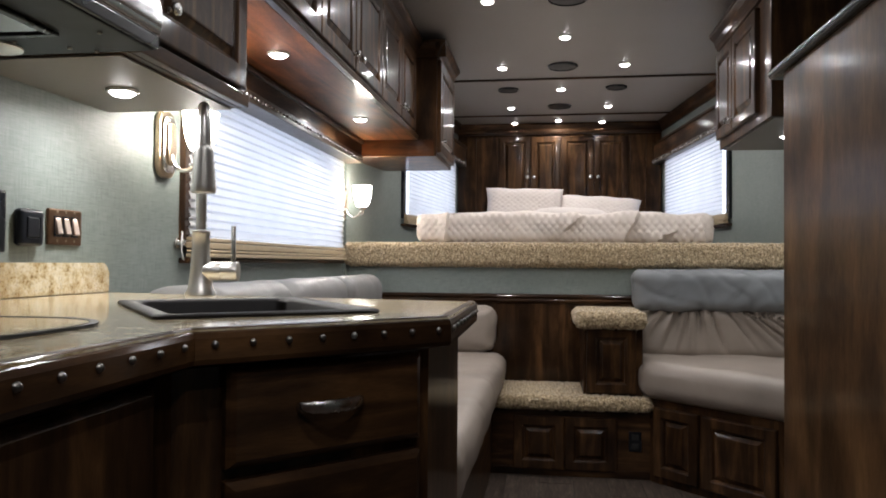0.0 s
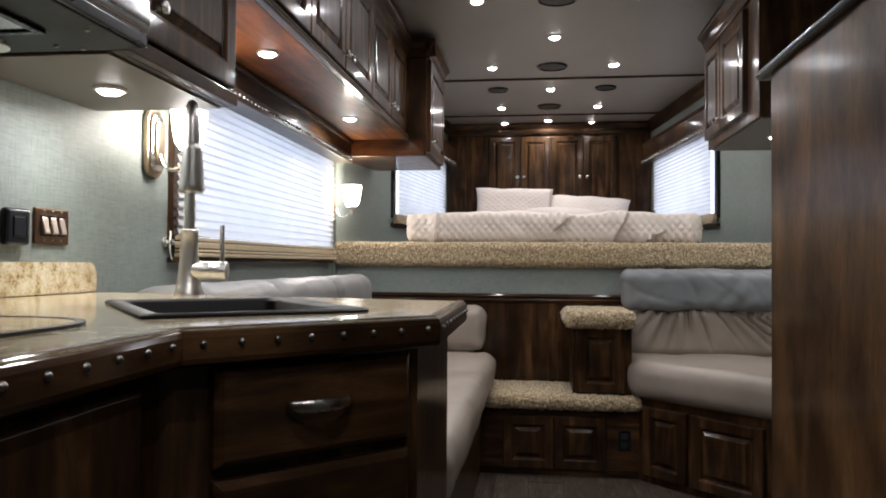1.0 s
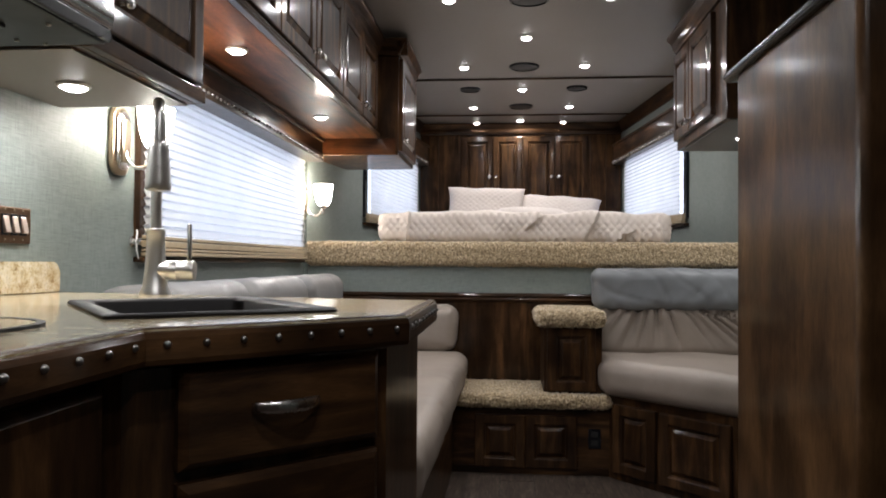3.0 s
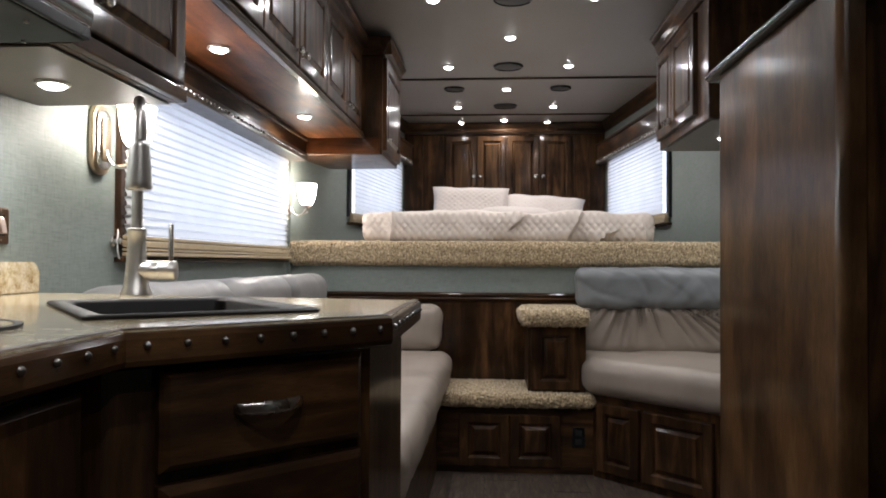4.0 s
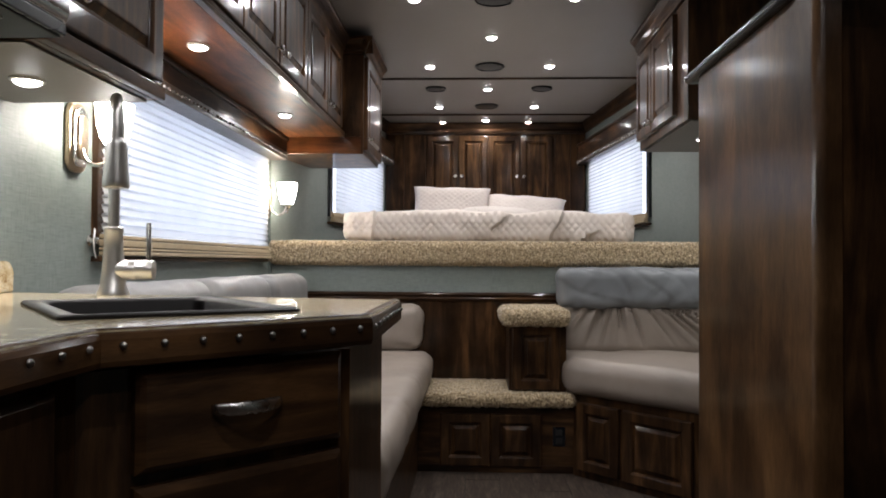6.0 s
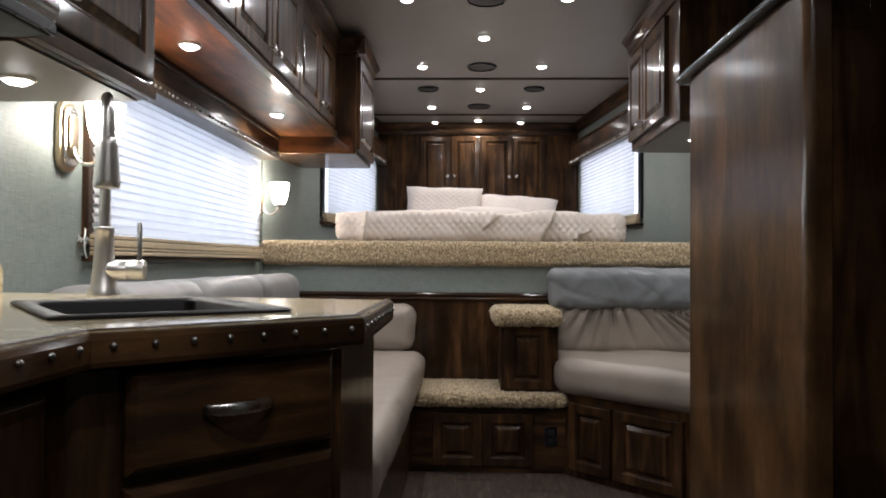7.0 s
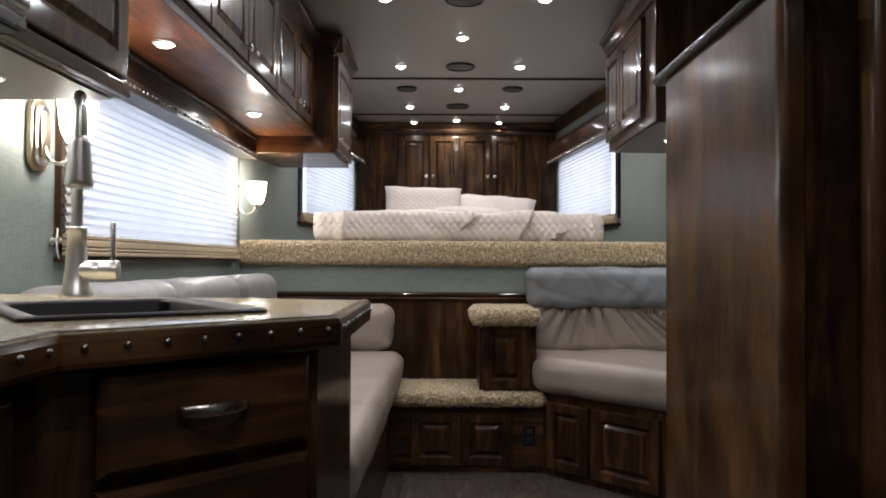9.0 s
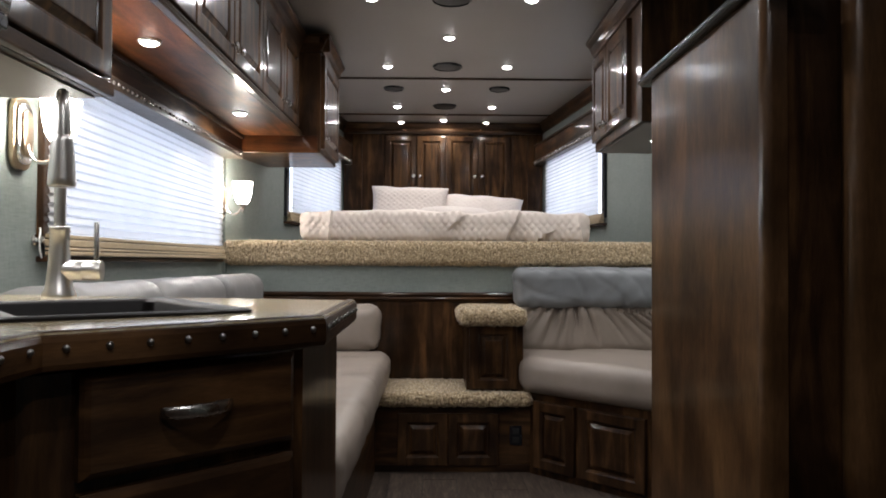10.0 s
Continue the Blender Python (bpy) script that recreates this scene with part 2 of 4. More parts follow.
LENS = glow("lit_lens", (1.0, 0.94, 0.86), 40.0)
GLASS_LIT = glow("lit_frosted_glass", (1.0, 0.90, 0.76), 60.0)
PANE, pane_nt, pane_b = mat("window_glass")
pane_b.inputs["Transmission Weight"].default_value = 1.0
pane_b.inputs["Roughness"].default_value = 0.02

# ---- building helpers ----


def mesh_of(bm, name, material, smooth=False):
    me = bpy.data.meshes.new(name)
    bmesh.ops.recalc_face_normals(bm, faces=bm.faces)
    for f in bm.faces:
        f.smooth = smooth
    bm.to_mesh(me)
    bm.free()
    if smooth:
        me.set_sharp_from_angle(angle=radians(48))
    me.materials.append(material)
    return me


def root_of(ob):
    while ob.parent:
        ob = ob.parent
    return ob


def part(name, bm, material, parent, label="", smooth=False):
    """Links a bmesh, given in world coordinates, as one mesh under a thing or under a part."""
    if parent:
        bmesh.ops.translate(bm, verts=bm.verts, vec=-root_of(parent).location)
    ob = new(name, mesh_of(bm, name, material, smooth))
    ob.parent = parent
    if label:
        ob["label"] = label
    return ob


def thing(name, place, label, category, group="", kind=""):
    ob = new(name)
    ob.location = place
    ob.empty_display_size = 0.05
    return tagged(ob, label, category, group, kind)


def single(name, bm, material, label, category, group="", kind="", smooth=False):
    return tagged(new(name, mesh_of(bm, name, material, smooth)), label, category, group, kind)


def box(x0, x1, y0, y1, z0, z1, bev=0.002, bm=None, m=None):
    bm = bm or bmesh.new()
    mid = Matrix.Translation(((x0 + x1) / 2, (y0 + y1) / 2, (z0 + z1) / 2)) @ Matrix.Diagonal((x1 - x0, y1 - y0, z1 - z0, 1))
    made = bmesh.ops.create_cube(bm, size=1, matrix=(m or Matrix()) @ mid)
    if bev:
        edges = list({e for v in made["verts"] for e in v.link_edges})
        bmesh.ops.bevel(bm, geom=edges, offset=bev, segments=2, affect='EDGES', profile=0.6)
    return bm


def prism(points, z0, z1, bev=0.0, bm=None):
    """An upright block over a plan outline."""
    bm = bm or bmesh.new()
    lo = [bm.verts.new((x, y, z0)) for x, y in points]
    hi = [bm.verts.new((x, y, z1)) for x, y in points]
    n = len(points)
    faces = [bm.faces.new(lo[::-1]), bm.faces.new(hi)]
    for i in range(n):
        faces.append(bm.faces.new((lo[i], lo[(i + 1) % n], hi[(i + 1) % n], hi[i])))
    if bev:
        bmesh.ops.bevel(bm, geom=[e for e in faces[1].edges] + [e for e in faces[0].edges], offset=bev, segments=3, affect='EDGES', profile=0.5)
    return bm


def sweep(profile, a, b, out, bm=None):
    """A moulding from a to b; profile points are (outwards, up)."""
    bm = bm or bmesh.new()
    a, b, out = Vector(a), Vector(b), Vector(out).normalized()
    ends = [[bm.verts.new(p + out * u + Vector((0, 0, w))) for u, w in profile] for p in (a, b)]
    n = len(profile)
    for i in range(n):
        bm.faces.new((ends[0][i], ends[0][(i + 1) % n], ends[1][(i + 1) % n], ends[1][i]))
    bm.faces.new(ends[0][::-1])
    bm.faces.new(ends[1])
    return bm


CROWN = [(0, 0), (0.012, 0), (0.016, 0.012), (0.022, 0.020), (0.030, 0.044), (0.046, 0.062), (0.052, 0.066), (0.052, 0.080), (0, 0.080)]
BEAD = [(0, 0), (0.006, 0), (0.014, 0.004), (0.018, 0.012), (0.014, 0.020), (0.010, 0.022), (0.016, 0.027), (0.018, 0.034), (0.012, 0.042), (0, 0.046)]


def panel(o, u, n, w, h, t=0.020, fw=0.048, bm=None, flat=False):
    """A raised-panel door or drawer front: concentric steps from the frame down to a groove and up to the field."""
    bm = bm or bmesh.new()
    o, u, n, z = Vector(o), Vector(u).normalized(), Vector(n).normalized(), Vector((0, 0, 1))
    fw = min(fw, w * 0.24, h * 0.28)
    rise = min(0.022, w * 0.10, h * 0.10)
    steps = [(0, 0), (0, t - 0.004), (0.002, t - 0.001), (0.006, t), (fw - 0.012, t), (fw - 0.010, t - 0.001), (fw - 0.007, t - 0.0025), (fw - 0.003, t - 0.006), (fw - 0.001, t - 0.0095), (fw, t - 0.014), (fw + 0.004, t - 0.014),
             (fw + rise - 0.003, t - 0.004), (fw + rise - 0.002, t - 0.001), (fw + rise + 0.002, t)]
    if flat:
        steps = [(0, 0), (0, t - 0.008), (0.004, t - 0.004), (0.010, t), (0.016, t)]
    rings = []
    for inset, d in steps:
        rings.append([bm.verts.new(o + u * a + z * b + n * d) for a, b in ((inset, inset), (w - inset, inset), (w - inset, h - inset), (inset, h - inset))])
    bm.faces.new(rings[0][::-1])
    for p, q in zip(rings, rings[1:]):
        for i in range(4):
            bm.faces.new((p[i], p[(i + 1) % 4], q[(i + 1) % 4], q[i]))
    bm.faces.new(rings[-1])
    return bm


def lathe(profile, m, seg=24, bm=None):
    """A turned solid; profile points are (radius, height) along m's z."""
    bm = bm or bmesh.new()
    rings = []
    for r, h in profile:
        rings.append([bm.verts.new(m @ Vector((max(r, 1e-4) * math.cos(2 * math.pi * k / seg), max(r, 1e-4) * math.sin(2 * math.pi * k / seg), h))) for k in range(seg)])
    for p, q in zip(rings, rings[1:]):
        for k in range(seg):
            bm.faces.new((p[k], p[(k + 1) % seg], q[(k + 1) % seg], q[k]))
    bm.faces.new(rings[0][::-1])
    bm.faces.new(rings[-1])
    return bm


def tube(points, radii, seg=14, bm=None):
    """A round bar along a path."""
    bm = bm or bmesh.new()
    pts = [Vector(p) for p in points]
    if not isinstance(radii, (list, tuple)):
        radii = [radii] * len(pts)
    side = None
    rings = []
    for i, p in enumerate(pts):
        d = (pts[min(i + 1, len(pts) - 1)] - pts[max(i - 1, 0)]).normalized()
        if side is None:
            side = d.orthogonal().normalized()
        side = (side - d * side.dot(d)).normalized()
        up = d.cross(side)
        rings.append([bm.verts.new(p + (side * math.cos(2 * math.pi * k / seg) + up * math.sin(2 * math.pi * k / seg)) * radii[i]) for k in range(seg)])
    for p, q in zip(rings, rings[1:]):
        for k in range(seg):
            bm.faces.new((p[k], p[(k + 1) % seg], q[(k + 1) % seg], q[k]))
    bm.faces.new(rings[0][::-1])
    bm.faces.new(rings[-1])
    return bm


def facing(place, n):
    """A pose at place whose z axis points along n."""
    return Matrix.Translation(place) @ Vector(n).to_track_quat("Z", "Y").to_matrix().to_4x4()


def soft_box(size, r, step, shift=None, m=None):
    if not isinstance(step, tuple):
        step = (step,) * 3
    half = [s / 2 for s in size]
    cuts = []
    for h, s, st in zip(half, size, step):
        rr = min(r, h * 0.98)
        edge = [h - rr + rr * math.sin(math.pi / 2 * k / 5) for k in range(1, 6)]
        n = max(2, int(round((s - 2 * rr) / st)))
        core = [-(h - rr) + (s - 2 * rr) * k / n for k in range(n + 1)]
        cuts.append([-e for e in edge[::-1]] + core + edge)
    bm = bmesh.new()
    seen = {}

    def vert(i, j, k):
        key = (i, j, k)
        if key not in seen:
            p = Vector((cuts[0][i], cuts[1][j], cuts[2][k]))
            inner = Vector([max(-(h - min(r, h * 0.98)), min(h - min(r, h * 0.98), c)) for h, c in zip(half, p)])
            n = (p - inner).normalized()
            q = inner + n * min(r, min(half) * 0.98)
            if shift:
                q = q + n * shift(q, n)
            seen[key] = bm.verts.new((m or Matrix()) @ q)
        return seen[key]

    nx, ny, nz = (len(c) - 1 for c in cuts)
    for i in range(nx):
        for j in range(ny):
            for k, flip in ((0, True), (nz, False)):
                q = [vert(i, j, k), vert(i + 1, j, k), vert(i + 1, j + 1, k), vert(i, j + 1, k)]
                bm.faces.new(q[::-1] if flip else q)
    for i in range(nx):
        for k in range(nz):
            for j, flip in ((0, False), (ny, True)):
                q = [vert(i, j, k), vert(i + 1, j, k), vert(i + 1, j, k + 1), vert(i, j, k + 1)]
                bm.faces.new(q[::-1] if flip else q)
    for j in range(ny):
        for k in range(nz):
            for i, flip in ((0, True), (nx, False)):
                q = [vert(i, j, k), vert(i, j + 1, k), vert(i, j + 1, k + 1), vert(i, j, k + 1)]
                bm.faces.new(q[::-1] if flip else q)
    return bm


def at(x, y, z):
    return Matrix.Translation((x, y, z))


def pile(p, n):
    """Tufts of a deep pile."""
    q = p * 75
    return 0.0075 * noise.noise(q) + 0.0045 * noise.noise(q * 1.9)


def knob_parts(door, place, n, r=0.013):
    k = lathe([(0.006, 0), (0.006, 0.008), (0.005, 0.012), (r, 0.016), (r * 1.08, 0.020), (r * 0.9, 0.025), (0.002, 0.027)], facing(place, n), 16)
    part("knob", k, PEWTER, door, "pewter knob", True)


def pull_parts(door, a, b, n):
    """A broad bowed band between a and b, thicker in the middle."""
    a, b, n = Vector(a), Vector(b), Vector(n).normalized()
    z = Vector((0, 0, 1))
    bm = bmesh.new()
    rings = []
    for k in range(25):
        f = k / 24
        arch = math.sin(math.pi * f)
        c = a.lerp(b, f) + n * (0.001 + 0.019 * arch ** 0.6)
        tall, thick = 0.0058 + 0.0028 * arch ** 0.5, 0.0030 + 0.0018 * arch
        rings.append([bm.verts.new(c + z * tall * math.sin(2 * math.pi * q / 14) + n * thick * math.cos(2 * math.pi * q / 14)) for q in range(14)])
    for p, q in zip(rings, rings[1:]):
        for k in range(14):
            bm.faces.new((p[k], p[(k + 1) % 14], q[(k + 1) % 14], q[k]))
    bm.faces.new(rings[0][::-1])
    bm.faces.new(rings[-1])
    part("handle", bm, PEWTER, door, "pewter bow pull", True)


# ---- structure ----
HALF, BACK_Y, SHELF_Y, SHELF_Z, REAR_Y = 1.17, 4.98, 2.40, 1.08, -2.3
NOSE_A, NOSE_B = (1.155, 2.42), (0.865, 4.98)
THICK = 0.06


def wall_with_hole(length, z0, z1, hole, m):
    """A wall along m's x, its room face at m's y = 0, with one opening through it."""
    a0, a1, b0, b1 = hole
    bm = bmesh.new()
    for x0, x1, w0, w1 in ((0, a0, z0, z1), (a1, length, z0, z1), (a0, a1, z0, b0), (a0, a1, b1, z1)):
        box(x0, x1, -THICK, 0, w0, w1, 0, bm, m)
    bmesh.ops.remove_doubles(bm, verts=bm.verts, dist=1e-5)
    return bm


# side walls; x runs along the wall from its near end
left_hole = (0.69 - REAR_Y, 2.30 - REAR_Y, 1.05, 1.56)
single("wall_left", wall_with_hole(SHELF_Y + 0.02 - REAR_Y, 0, CEIL, left_hole, at(-HALF, REAR_Y, 0) @ Matrix(((0, 1, 0, 0), (1, 0, 0, 0), (0, 0, 1, 0), (0, 0, 0, 1)))), WALL,
       "wall covered in grey-green linen cloth with a wide window", "wall", kind="structure")
single("wall_right", box(HALF, HALF + THICK, REAR_Y, SHELF_Y + 0.02, 0, CEIL, 0), WALL, "side wall covered in grey-green linen cloth", "wall", kind="structure")
single("wall_rear", box(-HALF - THICK, HALF + THICK, REAR_Y - THICK, REAR_Y, 0, CEIL, 0), WOOD_V, "dark stained wood wall closing the rear end", "wall", kind="structure")

nose_d = Vector((NOSE_B[0] - NOSE_A[0], NOSE_B[1] - NOSE_A[1], 0))
NOSE_LEN = nose_d.length
nose_u = nose_d.normalized()
nose_n = Vector((-nose_u.y, nose_u.x, 0))        # into the room on the right-hand side
NOSE_HOLE = (1.00, 2.36, 1.30, 1.86)


def nose_matrix(sign):
    u = Vector((nose_u.x * sign, nose_u.y, 0))
    n = Vector((nose_n.x * sign, nose_n.y, 0))
    return Matrix(((u.x, n.x, 0, NOSE_A[0] * sign), (u.y, n.y, 0, NOSE_A[1]), (0, 0, 1, 0), (0, 0, 0, 1)))


for sign, side in ((-1, "left"), (1, "right")):
    single("wall_nose_" + side, wall_with_hole(NOSE_LEN + 0.03, 0.6, CEIL, NOSE_HOLE, nose_matrix(sign)), WALL,
           "tapering wall of the sleeping nook in grey-green linen cloth", "wall", kind="structure")
single("wall_front", box(-0.95, 0.95, BACK_Y + 0.004, BACK_Y + 0.06, 0.9, CEIL, 0), WOOD_V, "end wall of dark stained alder boards", "wall", kind="structure")

floor_ob = single("floor", box(-HALF - THICK, HALF + THICK, REAR_Y - THICK, 2.5, -0.06, -0.004, 0), RUBBER, "floor of grey-brown wood-look planks", "floor", kind="structure")

# ceiling with its two cross trims
single("ceiling", prism([(-1.24, REAR_Y - 0.06), (1.24, REAR_Y - 0.06), (1.24, 2.5), (0.95, 5.06), (-0.95, 5.06), (-1.24, 2.5)], CEIL, CEIL + 0.05), CEILING,
                 "flat ceiling lined in soft grey vinyl", "ceiling", kind="structure")
for ty, tw in ((3.39, 1.06), (4.56, 0.94)):
    single("trim", box(-tw, tw, ty - 0.012, ty + 0.012, CEIL - 0.010, CEIL - 0.0005, 0.003), WOOD_X, "narrow dark wooden trim strip across the ceiling", "trim", kind="structure")
single("shelf_base", prism([(-HALF, 2.47), (HALF, 2.47), (NOSE_A[0], 2.5), (NOSE_B[0], BACK_Y), (-NOSE_B[0], BACK_Y), (-NOSE_A[0], 2.5)], 0.95, SHELF_Z - 0.012), WOOD_X,
       "raised platform of the sleeping nook", "platform", kind="structure")

# front of the raised platform: cloth band over a dark wood panel
single("platform_band", box(-HALF, HALF, 2.442, 2.47, 0.81, 0.965, 0), WALL, "band of grey-green linen cloth under the carpeted edge", "wall", kind="structure")
single("platform_panel", box(-HALF, HALF, 2.436, 2.47, 0.0, 0.775, 0), WOOD_V, "dark stained alder panel below the platform", "wall panel", kind="structure")
single("trim", sweep(BEAD, (-HALF, 2.440, 0.773), (HALF, 2.440, 0.773), (0, -1, 0)), WOOD_TRIM, "dark beaded wooden moulding across the platform front", "trim", kind="structure")

# crown mouldings of the nook
for sign in (-1, 1):
    m = nose_matrix(sign)
    single("trim", sweep(CROWN, m @ Vector((0.05, 0, CEIL - 0.082)), m @ Vector((NOSE_LEN - 0.01, 0, CEIL - 0.082)), m.to_3x3() @ Vector((0, 1, 0))), WOOD_Y,
           "dark wooden crown moulding along the nook wall", "trim", kind="structure")

# carpeted edge of the platform
lip = soft_box((2 * HALF - 0.004, 0.30, 0.128), 0.035, 0.0062, pile, at(0, SHELF_Y + 0.148, SHELF_Z - 0.060))
single("platform_carpet", lip, CARPET, "thick tan shag carpet wrapped over the platform edge", "carpet", kind="structure", smooth=True)
single("platform_carpet", box(-0.85, 0.85, 2.66, BACK_Y - 0.03, SHELF_Z - 0.011, SHELF_Z - 0.002, 0), CARPET, "tan carpet covering the sleeping platform", "carpet", kind="structure")

# ---- windows ----


def window(name, m, a0, a1, b0, b1, gap, pleat, frame_mat, label):
    """A window in a wall along m's x: glass, frame, pleated blind, sill rail and a nailed wooden valance."""
    w = thing(name, m @ Vector(((a0 + a1) / 2, 0, b0)), label, "window", kind="structure")

    def b(x0, x1, y0, y1, z0, z1, bev=0.002):
        return box(x0, x1, y0, y1, z0, z1, bev, None, m)
    for x0, x1, z0, z1 in ((a0 - 0.045, a0 + 0.012, b0 - 0.03, b1 + 0.02), (a1 - 0.012, a1 + 0.045, b0 - 0.03, b1 + 0.02)):
        part("window_frame", b(x0, x1, -0.02, 0.018, z0, z1, 0.004), frame_mat, w)
    part("window_frame", b(a0 - 0.045, a1 + 0.045, -0.02, 0.030, b0 - 0.080, b0 - 0.064, 0.004), WOOD_Y, w)
    glass = part("pane", b(a0, a1, -0.050, -0.044, b0, b1, 0), PANE, w)
    glass.visible_shadow = False
    # blind: zigzag cloth between two rails
    bm = bmesh.new()
    rows = int((b1 - b0) / pleat)
    depth = pleat * 0.27
    line = []
    for k in range(rows):
        # each pleat: a long upper face running out to a crisp fold, a short return below it
        for f, off in ((0.0, 0.0), (0.70, depth), (0.80, depth), (0.98, 0.0)):
            z = b1 - (b1 - b0) * (k + f) / rows
            seg = 12
            line.append([bm.verts.new(m @ Vector((a0 + gap + (a1 - a0 + 0.03 - gap) * i / seg, 0.022 + off + 0.0008 * noise.noise(Vector((i * 0.7, k * 0.35, 3.1))), z + 0.0007 * noise.noise(Vector((i * 0.5, k * 0.21, 9.7)))))) for i in range(seg + 1)])
    for p, q in zip(line, line[1:]):
        for i in range(len(p) - 1):
            bm.faces.new((p[i], p[i + 1], q[i + 1], q[i]))
    part("blind", bm, SHADE, w, "white pleated blind glowing with daylight")
    for z0, z1, y1 in ((-0.013, -0.001, 0.036), (-0.036, -0.016, 0.041), (-0.047, -0.039, 0.044), (-0.062, -0.050, 0.048)):
        part("bottom_rail", b(a0 - 0.032, a1 + 0.032, 0.016, y1, b0 + z0, b0 + z1, 0.003), TAN, w, "tan rail at the foot of the blind")
    return w


LEFT_WALL_M = at(-HALF, 0, 0) @ Matrix(((0, 1, 0, 0), (1, 0, 0, 0), (0, 0, 1, 0), (0, 0, 0, 1)))
window("window_1", LEFT_WALL_M, 0.69, 2.30, 1.05, 1.56, -0.03, 0.0265, WOOD_V, "wide window with a white pleated blind drawn down")
for sign, wname in ((-1, "window_2"), (1, "window_3")):
    window(wname, nose_matrix(sign), *NOSE_HOLE, 0.045, 0.028, BLACK, "small nook window with a white pleated blind drawn down")
area_lamp("daylight_lamp", look((-HALF - 0.12, 1.495, 1.30), (0, 1.495, 1.30)), 1.61, 0.52, WINDOW_W, COOL)
for sign in (-1, 1):
    m = nose_matrix(sign)
    area_lamp("daylight_lamp", look(m @ Vector((1.68, -0.13, 1.58)), m @ Vector((1.68, 1, 1.58))), 1.36, 0.56, WINDOW_W * 0.86, COOL)


def valance(m, x0, x1, y0, y1, z0, z1, label, pitch, r):
    """A dark wooden pelmet with a strip of round nail heads along its foot."""
    v = thing("valance", m @ Vector(((x0 + x1) / 2, y0, z0)), label, "valance")
    part("board", box(x0, x1, y0, y1, z0 + 0.040, z1, 0.003, None, m), WOOD_Y, v)
    part("nail_strip", box(x0, x1, y0, y1 + 0.006, z0, z0 + 0.040, 0.004, None, m), HIDE, v, "dark leather strip")
    n = int((x1 - x0) / pitch)
    first = None
    for k in range(n):
        c = m @ Vector((x0 + (k + 0.5) * (x1 - x0) / n, y1 + 0.006, z0 + 0.020))
        if first is None:
            first = part("nail", lathe([(r, 0), (r * 0.85, r * 0.45), (r * 0.45, r * 0.78), (0.0005, r * 0.9)], facing(c, m.to_3x3() @ Vector((0, 1, 0))), 10), PEWTER, v, "round pewter nail head", True)
            base = c
        else:
            o = new("nail", first.data)
            o.parent = v
            o.location = c - base
    part("cap", box(x0, x1, y0, y1 + 0.012, z1 - 0.014, z1 + 0.004, 0.004, None, m), WOOD_Y, v)
    return v


valance(LEFT_WALL_M, 0.30, 2.385, 0.0, 0.105, 1.500, 1.615, "dark wooden valance with pewter nail heads over the wide window", 0.034, 0.0065)
for sign in (-1, 1):
    valance(nose_matrix(sign), 0.86, NOSE_LEN - 0.02, 0.0, 0.075, 1.815, 1.985, "dark wooden valance with pewter nail heads over a nook window", 0.050, 0.0105)

# ---- ceiling fittings ----


def downlight(place):
    d = thing("downlight", place, "small round recessed downlight, lit, with a pale rim", "downlight", "downlights")
    part("rim", lathe([(0.034, 0), (0.034, -0.004), (0.032, -0.006), (0.027, -0.006), (0.027, -0.002)], Matrix.Translation(place), 24), WHITE, d, "", True)
    part("lens", lathe([(0.0269, -0.0030), (0.0245, -0.0080), (0.0180, -0.0120), (0.0090, -0.0136), (0.002, -0.0138)], Matrix.Translation(place), 20), LENS, d, "glowing warm white lens", True)
    return d


dl = downlight((DOWN[0][0], DOWN[0][1], CEIL))
for dx, dy in DOWN[1:]:
    copy_thing(dl, pose(dx, dy, CEIL))
# the last fitting is added too, as the partition's bright glint
for dx, dy, dz in UNDER:
    u = copy_thing(dl, pose(dx, dy, dz))
    tagged(u, "round downlight set into the cabinet underside, lit", "downlight", "cabinet downlights")


def speaker(place, r, label, category):
    s = thing("ceiling_speaker", place, label, category, category + "s")
    m = Matrix.Translation(place)
    part("rim", lathe([(r, 0), (r, -0.006), (r * 0.95, -0.011), (r * 0.90, -0.011), (r * 0.90, -0.004)], m, 36), BLACK, s, "", True)
    part("grille", lathe([(r * 0.90, -0.006), (r * 0.6, -0.010), (r * 0.2, -0.012), (0.003, -0.012)], m, 36), RUBBER, s, "", True)
    return s


sp = speaker((0, 3.10, CEIL), 0.092, "round dark grey ceiling loudspeaker with a mesh grille", "loudspeaker")
for sy in (1.94, 4.24):
    copy_thing(sp, pose(0, sy, CEIL))
for sx in (-0.36, 0.37):
    speaker((sx, 3.67, CEIL), 0.072, "small round black ceiling air vent", "air vent")

# ---- sleeping nook: wardrobe wall, bed ----
wardrobe = thing("wardrobe", (0, BACK_Y, SHELF_Z), "dark stained alder wardrobe front with raised-panel doors", "wardrobe")
WY = BACK_Y - 0.03
part("body", box(-0.86, 0.86, WY, BACK_Y, SHELF_Z, CEIL - 0.03, 0.002), WOOD_V, wardrobe)
for bx0, bx1 in ((-0.855, -0.70), (-0.698, -0.515), (0.60, 0.73), (0.732, 0.855)):
    part("board", box(bx0, bx1, WY - 0.010, WY, SHELF_Z, 2.075, 0.0015), WOOD_V, wardrobe)
part("cornice", sweep([(0, 0), (0.02, 0), (0.03, 0.02), (0.03, 0.04), (0.06, 0.075), (0.06, 0.09), (0, 0.09)], (-0.86, WY, CEIL - 0.094), (0.86, WY, CEIL - 0.094), (0, -1, 0)), WOOD_X, wardrobe)
DOORS = ((-0.500, -0.232), (-0.226, 0.018), (0.028, 0.300), (0.306, 0.582))
